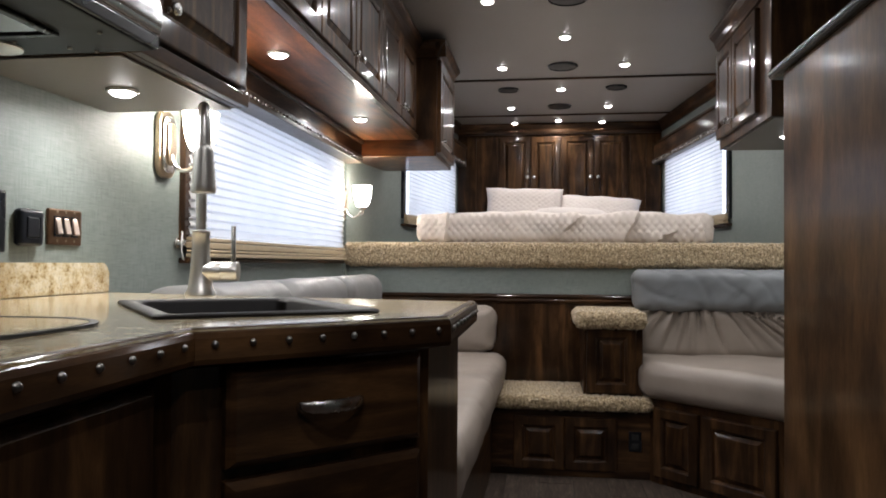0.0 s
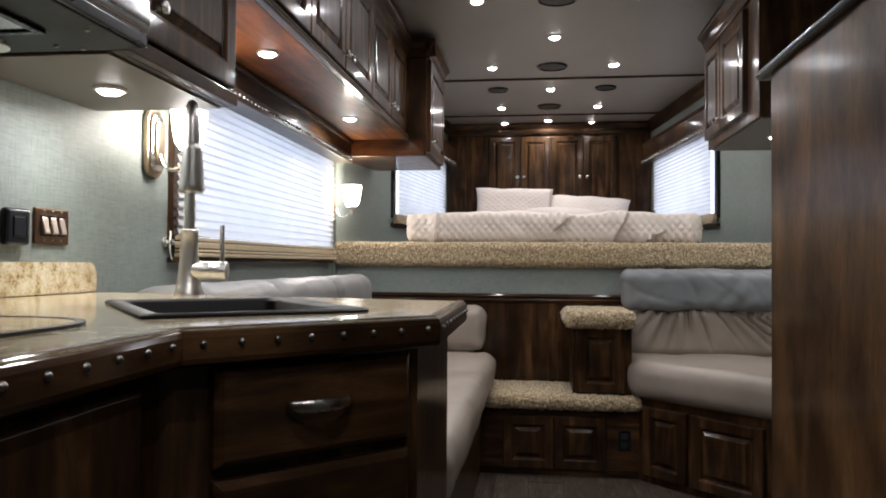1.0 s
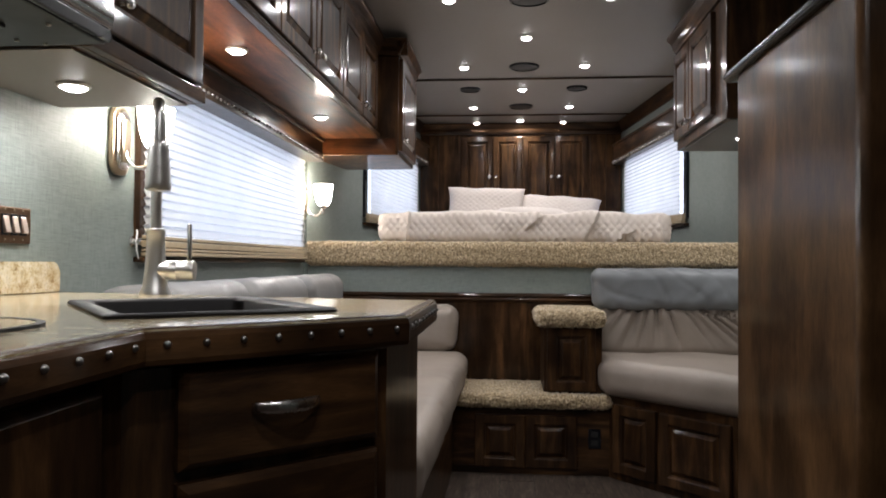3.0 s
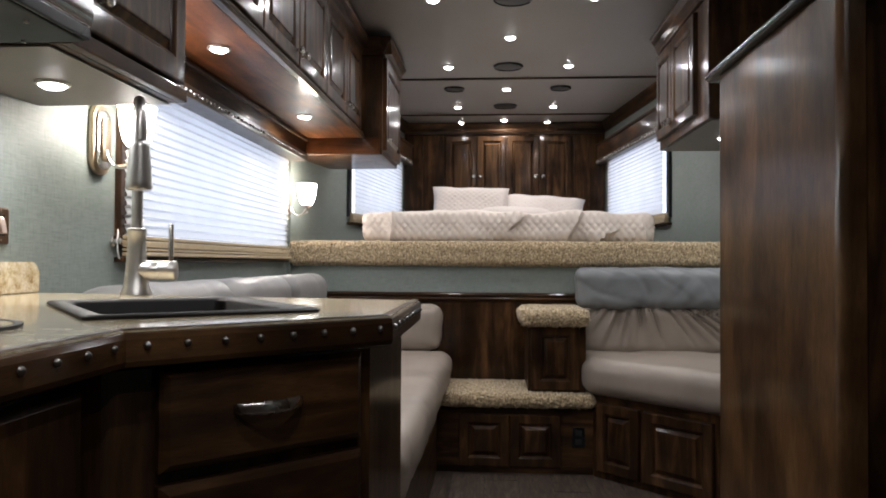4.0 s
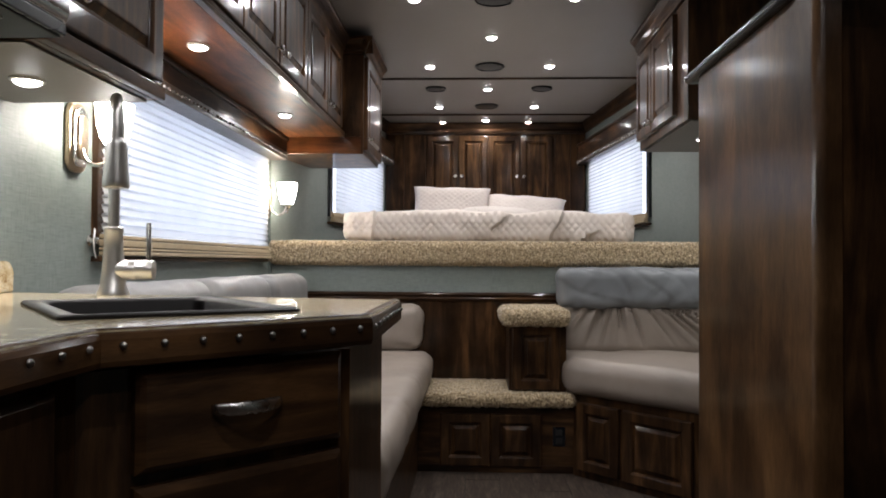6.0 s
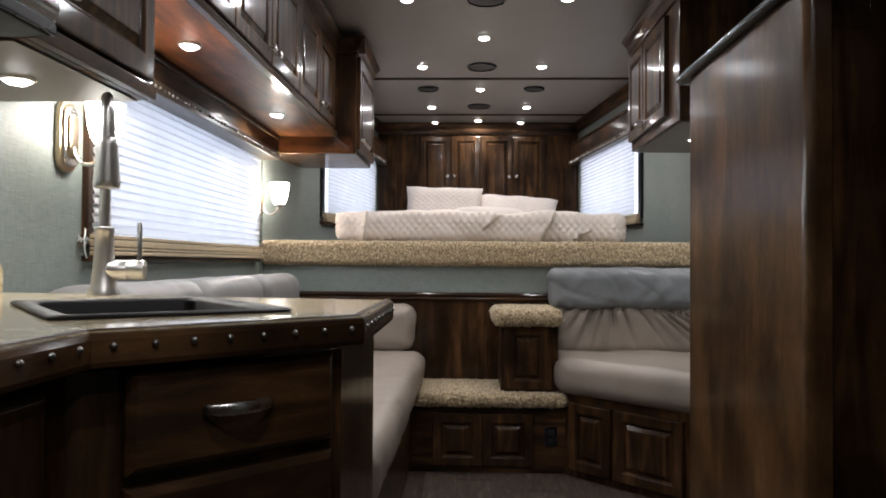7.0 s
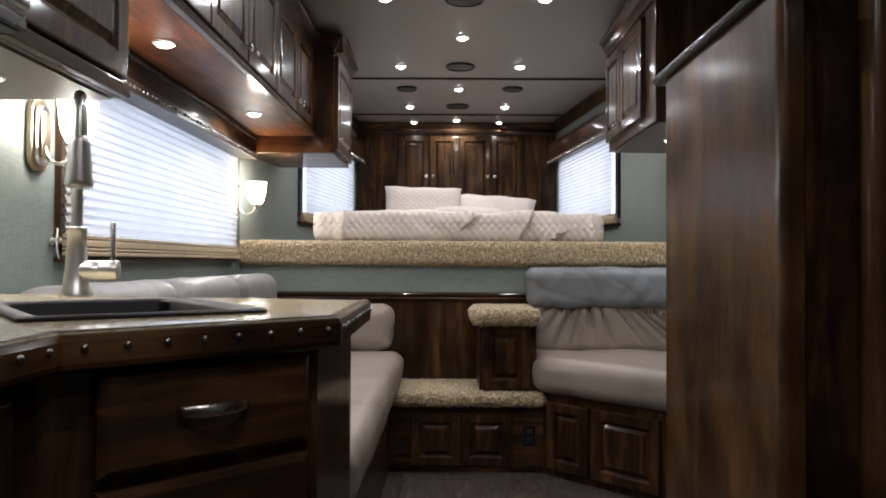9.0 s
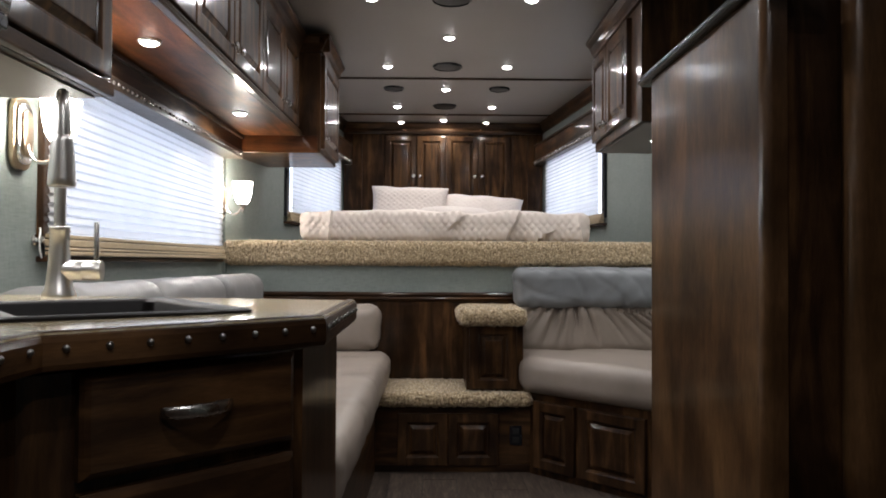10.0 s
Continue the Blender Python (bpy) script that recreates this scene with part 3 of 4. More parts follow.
for k, (x0, x1) in enumerate(DOORS):
    d = part("door", panel((x0, WY, 1.10), (1, 0, 0), (0, -1, 0), x1 - x0, 2.062 - 1.10, 0.022, 0.052), WOOD_V, wardrobe)
    kx = x1 - 0.026 if k % 2 == 0 else x0 + 0.026
    knob_parts(d, (kx, WY - 0.022, 1.715), (0, -1, 0), 0.015)


QUILT_FOLDS = ((0.105, 0.060, 0.020, -0.007, 0.10), (0.398, 0.075, 0.307, -0.080, 0.16), (0.580, -0.015, 0.440, -0.075, 0.12), (-0.60, 0.080, -0.615, -0.080, 0.05), (0.70, 0.04, 0.735, -0.08, 0.05))


def quilted(p, n):
    """Diamond stitching, soft waves and a few overlapping folds on the hanging side."""
    a, b = p.x / 0.040 + p.z / 0.046, p.x / 0.040 - p.z / 0.046
    if abs(n.z) > 0.7:
        a, b = p.x / 0.040 + p.y / 0.046, p.x / 0.040 - p.y / 0.046
    puff = (abs(math.sin(math.pi * a)) * abs(math.sin(math.pi * b))) ** 0.6
    out = 0.011 * noise.noise(Vector((p.x * 3.2, p.y * 2.0, p.z * 6.0))) + 0.006 * noise.noise(Vector((p.x * 9 + p.z * 14, p.y * 3, 4.4)))
    if n.y < -0.3:
        for x0, z0, x1, z1, wide in QUILT_FOLDS:
            dx, dz = x1 - x0, z1 - z0
            run = ((p.x - x0) * dx + (p.z - z0) * dz) / (dx * dx + dz * dz)
            side = ((p.x - x0) * dz - (p.z - z0) * dx) / math.hypot(dx, dz)
            ends = max(0.0, min(1.0, 1.6 - abs(run - 0.5) * 2.4))
            lift = max(0.0, 1 - side / wide) if side > 0 else max(0.0, 1 + side / 0.009)
            out += 0.028 * ends * lift
    if n.z > 0.3:
        out += 0.010 * noise.noise(Vector((p.x * 5.0, p.y * 1.5, 2.2)))
    return 0.0110 * (0.75 + 0.7 * noise.noise(p * 6.0)) * puff * (0.3 if abs(n.z) > 0.7 else 1) + out


bed = thing("bed", (-0.017, 3.55, SHELF_Z), "bed made up with a beige diamond-quilted coverlet", "bed")
part("mattress", soft_box((1.46, 2.02, 0.11), 0.03, 0.12, None, at(-0.017, 3.60, SHELF_Z + 0.060)), PILLOW, bed, "", True)
part("coverlet", soft_box((1.545, 2.10, 0.160), 0.048, (0.0050, 0.05, 0.0050), quilted, at(-0.017, 3.545, SHELF_Z + 0.082)), QUILT, bed, "beige diamond-quilted coverlet hanging to the platform", True)

def pillow(place, w, h, thick, turn, label):
    """Two stitched sheets, plump in the middle, thin at the seams, with drawn-out corners."""
    bm = bmesh.new()
    n, k = 56, 36
    m = Matrix.Translation(place) @ turn
    grids = []
    for face in (-1, 1):
        rows = []
        for j in range(k + 1):
            row = []
            for i in range(n + 1):
                u, v = 2 * i / n - 1, 2 * j / k - 1
                plump = (max(0.0, 1 - u ** 4) * max(0.0, 1 - v ** 4)) ** 0.55
                x = u * w / 2 * (1 - 0.07 * (1 - abs(v) ** 2.5) * u * u)
                z = v * h / 2 * (1 - 0.10 * (1 - abs(u) ** 2.5) * v * v)
                q = min(abs(math.sin(math.pi * (x + z * 1.2) / 0.048)), abs(math.sin(math.pi * (x - z * 1.2) / 0.048))) ** 0.7
                sag = 0.010 * noise.noise(Vector((x * 6, z * 6, place[0] * 9)))
                row.append(bm.verts.new(m @ Vector((x, face * (plump * (thick / 2 + 0.013 * q) + sag * plump), z + 0.012 * noise.noise(Vector((u * 2, v, place[1] * 3)))))))
            rows.append(row)
        grids.append(rows)
    for rows in grids:
        for j in range(k):
            for i in range(n):
                bm.faces.new((rows[j][i], rows[j][i + 1], rows[j + 1][i + 1], rows[j + 1][i]))
    bmesh.ops.remove_doubles(bm, verts=bm.verts, dist=2e-4)
    return single("pillow", bm, PILLOW, label, "pillow", "pillows on the bed", smooth=True)


pillow((-0.272, 4.42, SHELF_Z + 0.312), 0.62, 0.42, 0.16, pose(0, 0, 0, -28, 2.0, 2), "cream quilted pillow propped up on the bed")
pillow((0.300, 4.42, SHELF_Z + 0.265), 0.65, 0.42, 0.16, pose(0, 0, 0, -42, 4.5, -4), "cream quilted pillow slumped low on the bed")
pillow((0.075, 4.02, SHELF_Z + 0.232), 0.60, 0.40, 0.12, pose(0, 0, 0, -82, 0, 5), "cream pillow lying flat on the coverlet")

# ---- carpeted steps ----
STEP_Y = 2.03
low = thing("carpeted_step", (0, 2.2, 0), "low dark wood step with two drawers and a tan carpeted tread", "step", "carpeted steps")
part("body", box(-0.42, 0.395, STEP_Y + 0.02, 2.434, 0.0, 0.315, 0.003), WOOD_X, low)
part("toe_board", box(-0.42, 0.395, STEP_Y + 0.012, STEP_Y + 0.02, 0.0, 0.035, 0.002), WOOD_X, low)
part("tread", soft_box((0.80, 0.435, 0.068), 0.030, 0.0062, pile, at(-0.012, 2.215, 0.340)), CARPET, low, "tan shag carpet tread", True)
for x0, x1 in ((-0.240, -0.010), (-0.006, 0.228)):
    d = part("drawer_front", panel((x0, STEP_Y + 0.02, 0.030), (1, 0, 0), (0, -1, 0), x1 - x0, 0.242, 0.020, 0.050), WOOD_V, low)
outlet = thing("outlet", (0.31, STEP_Y + 0.02, 0.17), "black outlet plate on the step front", "outlet")
part("plate", box(0.282, 0.338, STEP_Y + 0.013, STEP_Y + 0.0195, 0.125, 0.215, 0.003), BLACK, outlet)
for oz in (0.150, 0.190):
    part("socket", box(0.295, 0.325, STEP_Y + 0.010, STEP_Y + 0.013, oz - 0.013, oz + 0.013, 0.001), RUBBER, outlet)

high = thing("carpeted_step", (0.2, 2.2, 0.374), "small dark wood step cabinet with a tan carpeted tread", "step", "carpeted steps")
part("body", box(0.078, 0.345, STEP_Y + 0.03, 2.434, 0.372, 0.705, 0.003), WOOD_V, high)
part("tread", soft_box((0.325, 0.430, 0.082), 0.036, 0.0062, pile, at(0.199, 2.215, 0.720)), CARPET, high, "tan shag carpet tread", True)
d = part("door", panel((0.092, STEP_Y + 0.03, 0.385), (1, 0, 0), (0, -1, 0), 0.222, 0.298, 0.020, 0.052), WOOD_V, high)

# ---- corner seat beside the steps ----


def gathers(p, n):
    """Leather gathered under a tight seam at the top: folds fan downwards."""
    if n.y > -0.3:
        return 0.0
    s = max(0.0, min(1.0, 0.5 + p.z / 0.22))
    spread = (p.x + 0.12) / (1.0 + 1.1 * (1 - s))
    deep = max(0.0, 1 - abs(noise.noise(Vector((spread * 21, 0.6 * p.z, 1.3)))) * 4.5)
    fine = max(0.0, 1 - abs(noise.noise(Vector((spread * 47, 1.5 * p.z, 7.7)))) * 4.0)
    return s ** 0.8 * (0.006 - 0.027 * deep - 0.011 * fine)


def creased(p, n):
    crease = max(0.0, 1 - abs(noise.noise(Vector((p.x * 7 + p.y * 5 + p.z * 8, p.z * 5 - p.x * 2, p.y * 3)))) * 9)
    return 0.010 * noise.noise(Vector((p.x * 6 + p.z * 5, p.z * 9, p.y * 4))) + 0.007 * noise.noise(Vector((p.x * 17 - p.z * 14, p.z * 10, p.y * 9))) - 0.009 * crease


seat = thing("corner_seat", (0.75, 2.0, 0), "corner seat in taupe leather on a dark panelled base", "seat")
A, B = Vector((0.375, 2.03, 0)), Vector((0.865, 1.53, 0))
front_u = (B - A).normalized()
front_n = Vector((front_u.y, -front_u.x, 0))
part("base", prism([(A.x, A.y), (B.x, B.y), (HALF - 0.004, B.y), (HALF - 0.004, 2.432), (0.40, 2.432), (0.40, A.y)], 0.0, 0.375), WOOD_V, seat)
for a0, a1 in ((0.030, 0.255), (0.275, 0.600)):
    d = part("door", panel(A + front_u * a0 + Vector((0, 0, 0.035)) + front_n * 0.001, front_u, front_n, a1 - a0, 0.305, 0.020, 0.052), WOOD_V, seat)
# seat cushion: rounded slab over the five-sided base
bm = bmesh.new()
outline = [(A.x - 0.052, 2.37), (A.x - 0.050, A.y - 0.030), (B.x + 0.02, B.y - 0.075), (HALF - 0.012, B.y - 0.075), (HALF - 0.012, 2.37)]
prism(outline, 0.372, 0.545, 0.0, bm)
bmesh.ops.bevel(bm, geom=[e for e in bm.edges], offset=0.066, segments=8, affect='EDGES', profile=0.5)
bmesh.ops.triangulate(bm, faces=[f for f in bm.faces if len(f.verts) > 4])
bmesh.ops.subdivide_edges(bm, edges=[e for e in bm.edges if e.calc_length() > 0.08], cuts=6, use_grid_fill=True)
for v in bm.verts:
    if v.co.z > 0.50:
        v.co.z += 0.014 * noise.noise(v.co * 5.0) + 0.007 * noise.noise(v.co * 15.0)
part("seat_cushion", bm, LEATHER, seat, "plump taupe leather cushion", True)
part("backrest", soft_box((0.81, 0.14, 0.25), 0.05, 0.008, gathers, at(0.745, 2.352, 0.645)), LEATHER, seat, "gathered taupe leather backrest", True)
part("headrest", soft_box((0.84, 0.16, 0.205), 0.050, 0.012, lambda p, n: 0.7 * creased(p, n), at(0.745, 2.340, 0.851)), LEATHER_BLUE, seat, "slate-grey leather roll along the top of the backrest", True)

# ---- sofa along the window wall ----
sofa = thing("sofa", (-0.75, 1.3, 0), "built-in sofa in taupe leather along the window wall", "sofa")
part("base", box(-HALF + 0.004, -0.345, 0.34, 2.432, 0.0, 0.36, 0.004), WOOD_Y, sofa)
part("seat_cushion", soft_box((0.86, 2.03, 0.165), 0.060, 0.03, lambda p, n: 0.4 * creased(p, n), at(-0.72, 1.355, 0.445)), LEATHER, sofa, "", True)
for y0, y1 in ((0.36, 0.95), (0.96, 1.62), (1.63, 2.27)):
    part("back_cushion", soft_box((0.25, y1 - y0, 0.42), 0.07, 0.025, lambda p, n: 0.5 * creased(p, n), at(-1.022, (y0 + y1) / 2, 0.702) @ pose(0, 0, 0, 0, -5, 0)), LEATHER_GREY, sofa, "grey leather back cushion", True)
part("end_cushion", soft_box((0.78, 0.15, 0.235), 0.06, 0.03, creased, at(-0.735, 2.352, 0.64)), LEATHER, sofa, "", True)

# ---- kitchen: base cabinet, worktop, sink ----
TOP = 0.898
BEND, TIP_F, TIP_B = Vector((-0.483, -0.615, 0)), Vector((-0.226, -0.352, 0)), Vector((-0.230, 0.092, 0))
WALL_X = -HALF + 0.003
outline = [(WALL_X, -2.0), (BEND.x, -2.0), (BEND.x, BEND.y), (TIP_F.x, TIP_F.y), (TIP_B.x, TIP_B.y), (WALL_X, 0.288)]
diag_u = (TIP_F - BEND).normalized()
diag_n = Vector((diag_u.y, -diag_u.x, 0))


def inset(p, d):
    """The worktop's outline pulled in by d on its free sides."""
    return [(p[0][0], p[0][1]), (p[1][0] - d, p[1][1]), (p[2][0] - d, p[2][1] + d * 0.41), (p[3][0] - d, p[3][1] + d * 0.41), (p[4][0] - d, p[4][1] - d), (p[5][0], p[5][1] - d)]


# sink basin turned with the diagonal edge
SINK_C = Vector((-0.602, -0.224, TOP))
sink_u = Vector((math.cos(radians(38)), math.sin(radians(38)), 0))
sink_n = Vector((sink_u.y, -sink_u.x, 0))
SM = Matrix(((sink_u.x, -sink_n.x, 0, SINK_C.x), (sink_u.y, -sink_n.y, 0, SINK_C.y), (0, 0, 1, TOP), (0, 0, 0, 1)))
SW, SD = 0.146, 0.190

worktop = thing("worktop", (-0.8, -0.5, TOP), "tan speckled granite worktop with a dark studded wooden edge", "worktop")
bm = bmesh.new()
o_top = [bm.verts.new((x, y, TOP)) for x, y in inset(outline, 0.004)]
hole = [bm.verts.new(SM @ Vector((a, b, 0))) for a, b in ((-SW, -SD), (SW, -SD), (SW, SD), (-SW, SD))]
o_edges = [bm.edges.new((o_top[i], o_top[(i + 1) % 6])) for i in range(6)]
h_edges = [bm.edges.new((hole[i], hole[(i + 1) % 4])) for i in range(4)]
bmesh.ops.triangle_fill(bm, edges=o_edges + h_edges, use_beauty=True)
gone = [f for f in bm.faces if all(abs((SM.inverted() @ v.co).x) < SW + 1e-4 and abs((SM.inverted() @ v.co).y) < SD + 1e-4 for v in f.verts)]
bmesh.ops.delete(bm, geom=gone, context='FACES_ONLY')
ext = bmesh.ops.extrude_face_region(bm, geom=list(bm.faces))
bmesh.ops.translate(bm, verts=[v for v in ext["geom"] if isinstance(v, bmesh.types.BMVert)], vec=(0, 0, -0.030))
part("slab", bm, GRANITE, worktop, "polished tan granite slab")
EDGE = [(0.0, -0.042), (0.010, -0.042), (0.014, -0.040), (0.016, -0.034), (0.016, -0.010), (0.014, -0.004), (0.008, 0.0015), (0.0, 0.002), (-0.004, 0.0005), (-0.004, -0.030), (0.0, -0.030)]
side_n = Vector((1, 0, 0))
runs = [(Vector((BEND.x, -2.0, TOP)), Vector((BEND.x, BEND.y, TOP)), side_n), (Vector((BEND.x, BEND.y, TOP)), Vector((TIP_F.x, TIP_F.y, TOP)), diag_n), (Vector((TIP_F.x, TIP_F.y, TOP)), Vector((TIP_B.x, TIP_B.y, TOP)), side_n)]


def mitred_edge(runs):
    """The wooden edge as one strip with mitred corners."""
    bm = bmesh.new()
    pts = [runs[0][0]] + [r[1] for r in runs]
    outs = []
    for i in range(len(pts)):
        n0 = runs[max(i - 1, 0)][2]
        n1 = runs[min(i, len(runs) - 1)][2]
        h = (n0 + n1).normalized()
        outs.append(h / max(0.3, h.dot(n1)))
    rings = [[bm.verts.new(p - o * 0.016 + o * u + Vector((0, 0, w))) for u, w in EDGE] for p, o in zip(pts, outs)]
    n = len(EDGE)
    for p, q in zip(rings, rings[1:]):
        for i in range(n):
            bm.faces.new((p[i], p[(i + 1) % n], q[(i + 1) % n], q[i]))
    bm.faces.new(rings[0][::-1])
    bm.faces.new(rings[-1])
    return bm


edge_ob = part("edge_band", mitred_edge(runs), WOOD_H, worktop, "dark stained wooden edge set with studs")
stud = None
for a, b, n in runs:
    length = (b - a).length
    count = max(2, int(length / (0.0505 if length > 1 else 0.0458)))
    for k in range(count):
        c = a.lerp(b, (k + 0.5) / count) + n * 0.0005 + Vector((0, 0, -0.017))
        if stud is None:
            data = mesh_of(lathe([(0.0045, 0), (0.0042, 0.0015), (0.0031, 0.0032), (0.0014, 0.0041), (0.0003, 0.0043)], Matrix(), 12), "stud", DARK_PEWTER, True)
            stud = True
        o = new("stud", data)
        o.parent = edge_ob
        o.matrix_basis = Matrix.Translation(-worktop.location) @ facing(c, n)

sink = thing("sink", SM @ Vector((0, 0, 0)), "dark brown composite drop-in sink", "sink")


def ring(bm, half_a, half_b, r, z):
    out = []
    for cx, cy, s in ((1, -1, -90), (1, 1, 0), (-1, 1, 90), (-1, -1, 180)):
        for k in range(5):
            t = radians(s + 90 * k / 4)
            out.append(bm.verts.new(SM @ Vector((cx * (half_a - r) + r * math.cos(t), cy * (half_b - r) + r * math.sin(t), z))))
    return out


bm = bmesh.new()
rings = [ring(bm, SW + 0.020, SD + 0.020, 0.012, 0.0008), ring(bm, SW + 0.020, SD + 0.020, 0.012, 0.004), ring(bm, SW + 0.016, SD + 0.016, 0.010, 0.007),
         ring(bm, SW - 0.004, SD - 0.004, 0.012, 0.006), ring(bm, SW - 0.010, SD - 0.010, 0.02, 0.000), ring(bm, SW - 0.014, SD - 0.014, 0.04, -0.16), ring(bm, SW - 0.05, SD - 0.05, 0.05, -0.18)]
for p, q in zip(rings, rings[1:]):
    for i in range(len(p)):
        bm.faces.new((p[i], p[(i + 1) % len(p)], q[(i + 1) % len(p)], q[i]))
bm.faces.new(rings[-1])
part("basin", bm, SINK, sink, "", True)
part("drain", lathe([(0.042, -0.1795), (0.042, -0.176), (0.03, -0.175), (0.002, -0.178)], SM, 24), STEEL, sink, "steel drain", True)

# tall pull-down tap
FX, FY = -0.880, 0.200
faucet = thing("tap", (FX, FY, TOP), "tall brushed nickel pull-down kitchen tap", "tap")
part("base", lathe([(0.034, 0.0), (0.034, 0.006), (0.028, 0.016), (0.023, 0.060), (0.020, 0.105), (0.0192, 0.136), (0.0205, 0.138), (0.0205, 0.147), (0.017, 0.150)], at(FX, FY, TOP), 28), STEEL, faucet, "", True)
fd = Vector((0.475, -0.88, 0)).normalized()
arc_r, arc_z = 0.050, TOP + 0.374
pts = [(FX, FY, TOP + 0.145), (FX, FY, arc_z)]
for k in range(1, 13):
    t = math.pi * k / 12
    pts.append((FX + fd.x * arc_r * (1 - math.cos(t)), FY + fd.y * arc_r * (1 - math.cos(t)), arc_z + arc_r * math.sin(t)))
part("neck", tube(pts, 0.0122, 18), STEEL, faucet, "", True)
hx, hy = FX + fd.x * arc_r * 2, FY + fd.y * arc_r * 2
part("spray_head", lathe([(0.0122, 0.006), (0.0140, 0.0), (0.0158, -0.048), (0.0162, -0.058), (0.0200, -0.061), (0.0208, -0.072), (0.0265, -0.148), (0.0270, -0.158), (0.0250, -0.163), (0.020, -0.164)], at(hx, hy, arc_z + 0.016), 28), STEEL, faucet, "", True)
side = Vector((0.985, 0.17, 0)).normalized()
hb = Vector((FX, FY, TOP + 0.055))
part("valve", lathe([(0.0215, 0.010), (0.0222, 0.011), (0.0222, 0.0480), (0.0216, 0.0487), (0.0216, 0.0500), (0.0222, 0.0508), (0.0222, 0.0850), (0.0216, 0.0860), (0.0205, 0.0864), (0.002, 0.0864)], facing(hb, side), 26), STEEL, faucet, "", True)
lv = hb + side * 0.074
part("lever", tube([lv, lv + Vector((0, 0, 0.03)), lv + Vector((0, 0, 0.1035)), lv + Vector((0, 0, 0.105)), lv + Vector((0, 0, 0.1054))], [0.0058, 0.0058, 0.0054, 0.0046, 0.001], 14), CHROME, faucet, "", True)

# flush cover of the hob, with a dark gasket line round it
cover = thing("hob_cover", (-0.86, -0.95, TOP), "flush granite hob cover with a dark gasket", "hob cover")


def rounded(x0, x1, y0, y1, r):
    out = []
    for cx, cy, s in ((x1 - r, y0 + r, -90), (x1 - r, y1 - r, 0), (x0 + r, y1 - r, 90), (x0 + r, y0 + r, 180)):
        out += [(cx + r * math.cos(radians(s + 15 * k)), cy + r * math.sin(radians(s + 15 * k))) for k in range(7)]
    return out


bm = bmesh.new()
outer, inner = rounded(-1.06, -0.612, -1.35, -0.512, 0.12), rounded(-1.051, -0.621, -1.341, -0.521, 0.112)
loops = [[bm.verts.new((x, y, TOP + z)) for x, y in pts] for pts, z in ((outer, 0.0005), (outer, 0.0040), (inner, 0.0040), (inner, 0.0005))]
for p, q in zip(loops, loops[1:]):
    for i in range(len(p)):
        bm.faces.new((p[i], p[(i + 1) % len(p)], q[(i + 1) % len(q)], q[i]))
part("gasket", bm, RUBBER, cover, "dark gasket line")
part("lid", prism(inner, TOP + 0.0008, TOP + 0.0034, 0.0008), GRANITE, cover)

bm = bmesh.new()
prof = [(-2.0, 0.0), (0.272, 0.0), (0.272, 0.046)] + [(0.246 + 0.026 * math.cos(radians(15 * k)), 0.046 + 0.026 * math.sin(radians(15 * k))) for k in range(1, 7)] + [(-2.0, 0.072)]
backs, fronts = ([bm.verts.new((-HALF + off, y, TOP + 0.0008 + z)) for y, z in prof] for off in (0.002, 0.018))
bm.faces.new(backs[::-1])
face = bm.faces.new(fronts)
for i in range(len(prof)):
    k = (i + 1) % len(prof)
    bm.faces.new((backs[i], backs[k], fronts[k], fronts[i]))
bmesh.ops.bevel(bm, geom=list(face.edges), offset=0.003, segments=2, affect='EDGES')
single("backsplash", bm, GRANITE, "low tan granite upstand with a rounded end", "backsplash")

base = thing("base_cabinet", (-0.75, -0.6, 0), "dark stained alder base cabinet with drawers under the worktop", "cabinet")
part("body", prism(inset(outline, 0.035), 0.09, TOP - 0.048), WOOD_V, base)
part("toe_kick", prism(inset(outline, 0.09), 0.0, 0.09), BLACK, base)
io = inset(outline, 0.035)
p0, p1 = Vector((*io[2], 0)), Vector((*io[3], 0))
dl_len = (p1 - p0).length
du = (p1 - p0).normalized()
dn = Vector((du.y, -du.x, 0))
for z0, z1 in ((0.728, 0.850), (0.516, 0.713), (0.140, 0.500)):
    f = part("drawer", panel(p0 + du * 0.060 + Vector((0, 0, z0)), du, dn, dl_len - 0.084, z1 - z0, 0.020, flat=True), WOOD_H, base)
    mid = p0 + du * (0.054 + (dl_len - 0.084) / 2) + dn * 0.020 + Vector((0, 0, (z0 + z1) / 2))
    pull_parts(f, mid - du * 0.048 + Vector((0, 0, 0.005)), mid + du * 0.048 + Vector((0, 0, 0.005)), dn)
for y0, y1 in ((-1.72, -1.20), (-1.19, -0.665)):
    f = part("door", panel((io[2][0], y0, 0.13), (0, 1, 0), (1, 0, 0), y1 - y0, 0.715, 0.020, flat=True), WOOD_V, base)
    knob_parts(f, (io[2][0] + 0.020, y1 - 0.03, 0.70), (1, 0, 0))

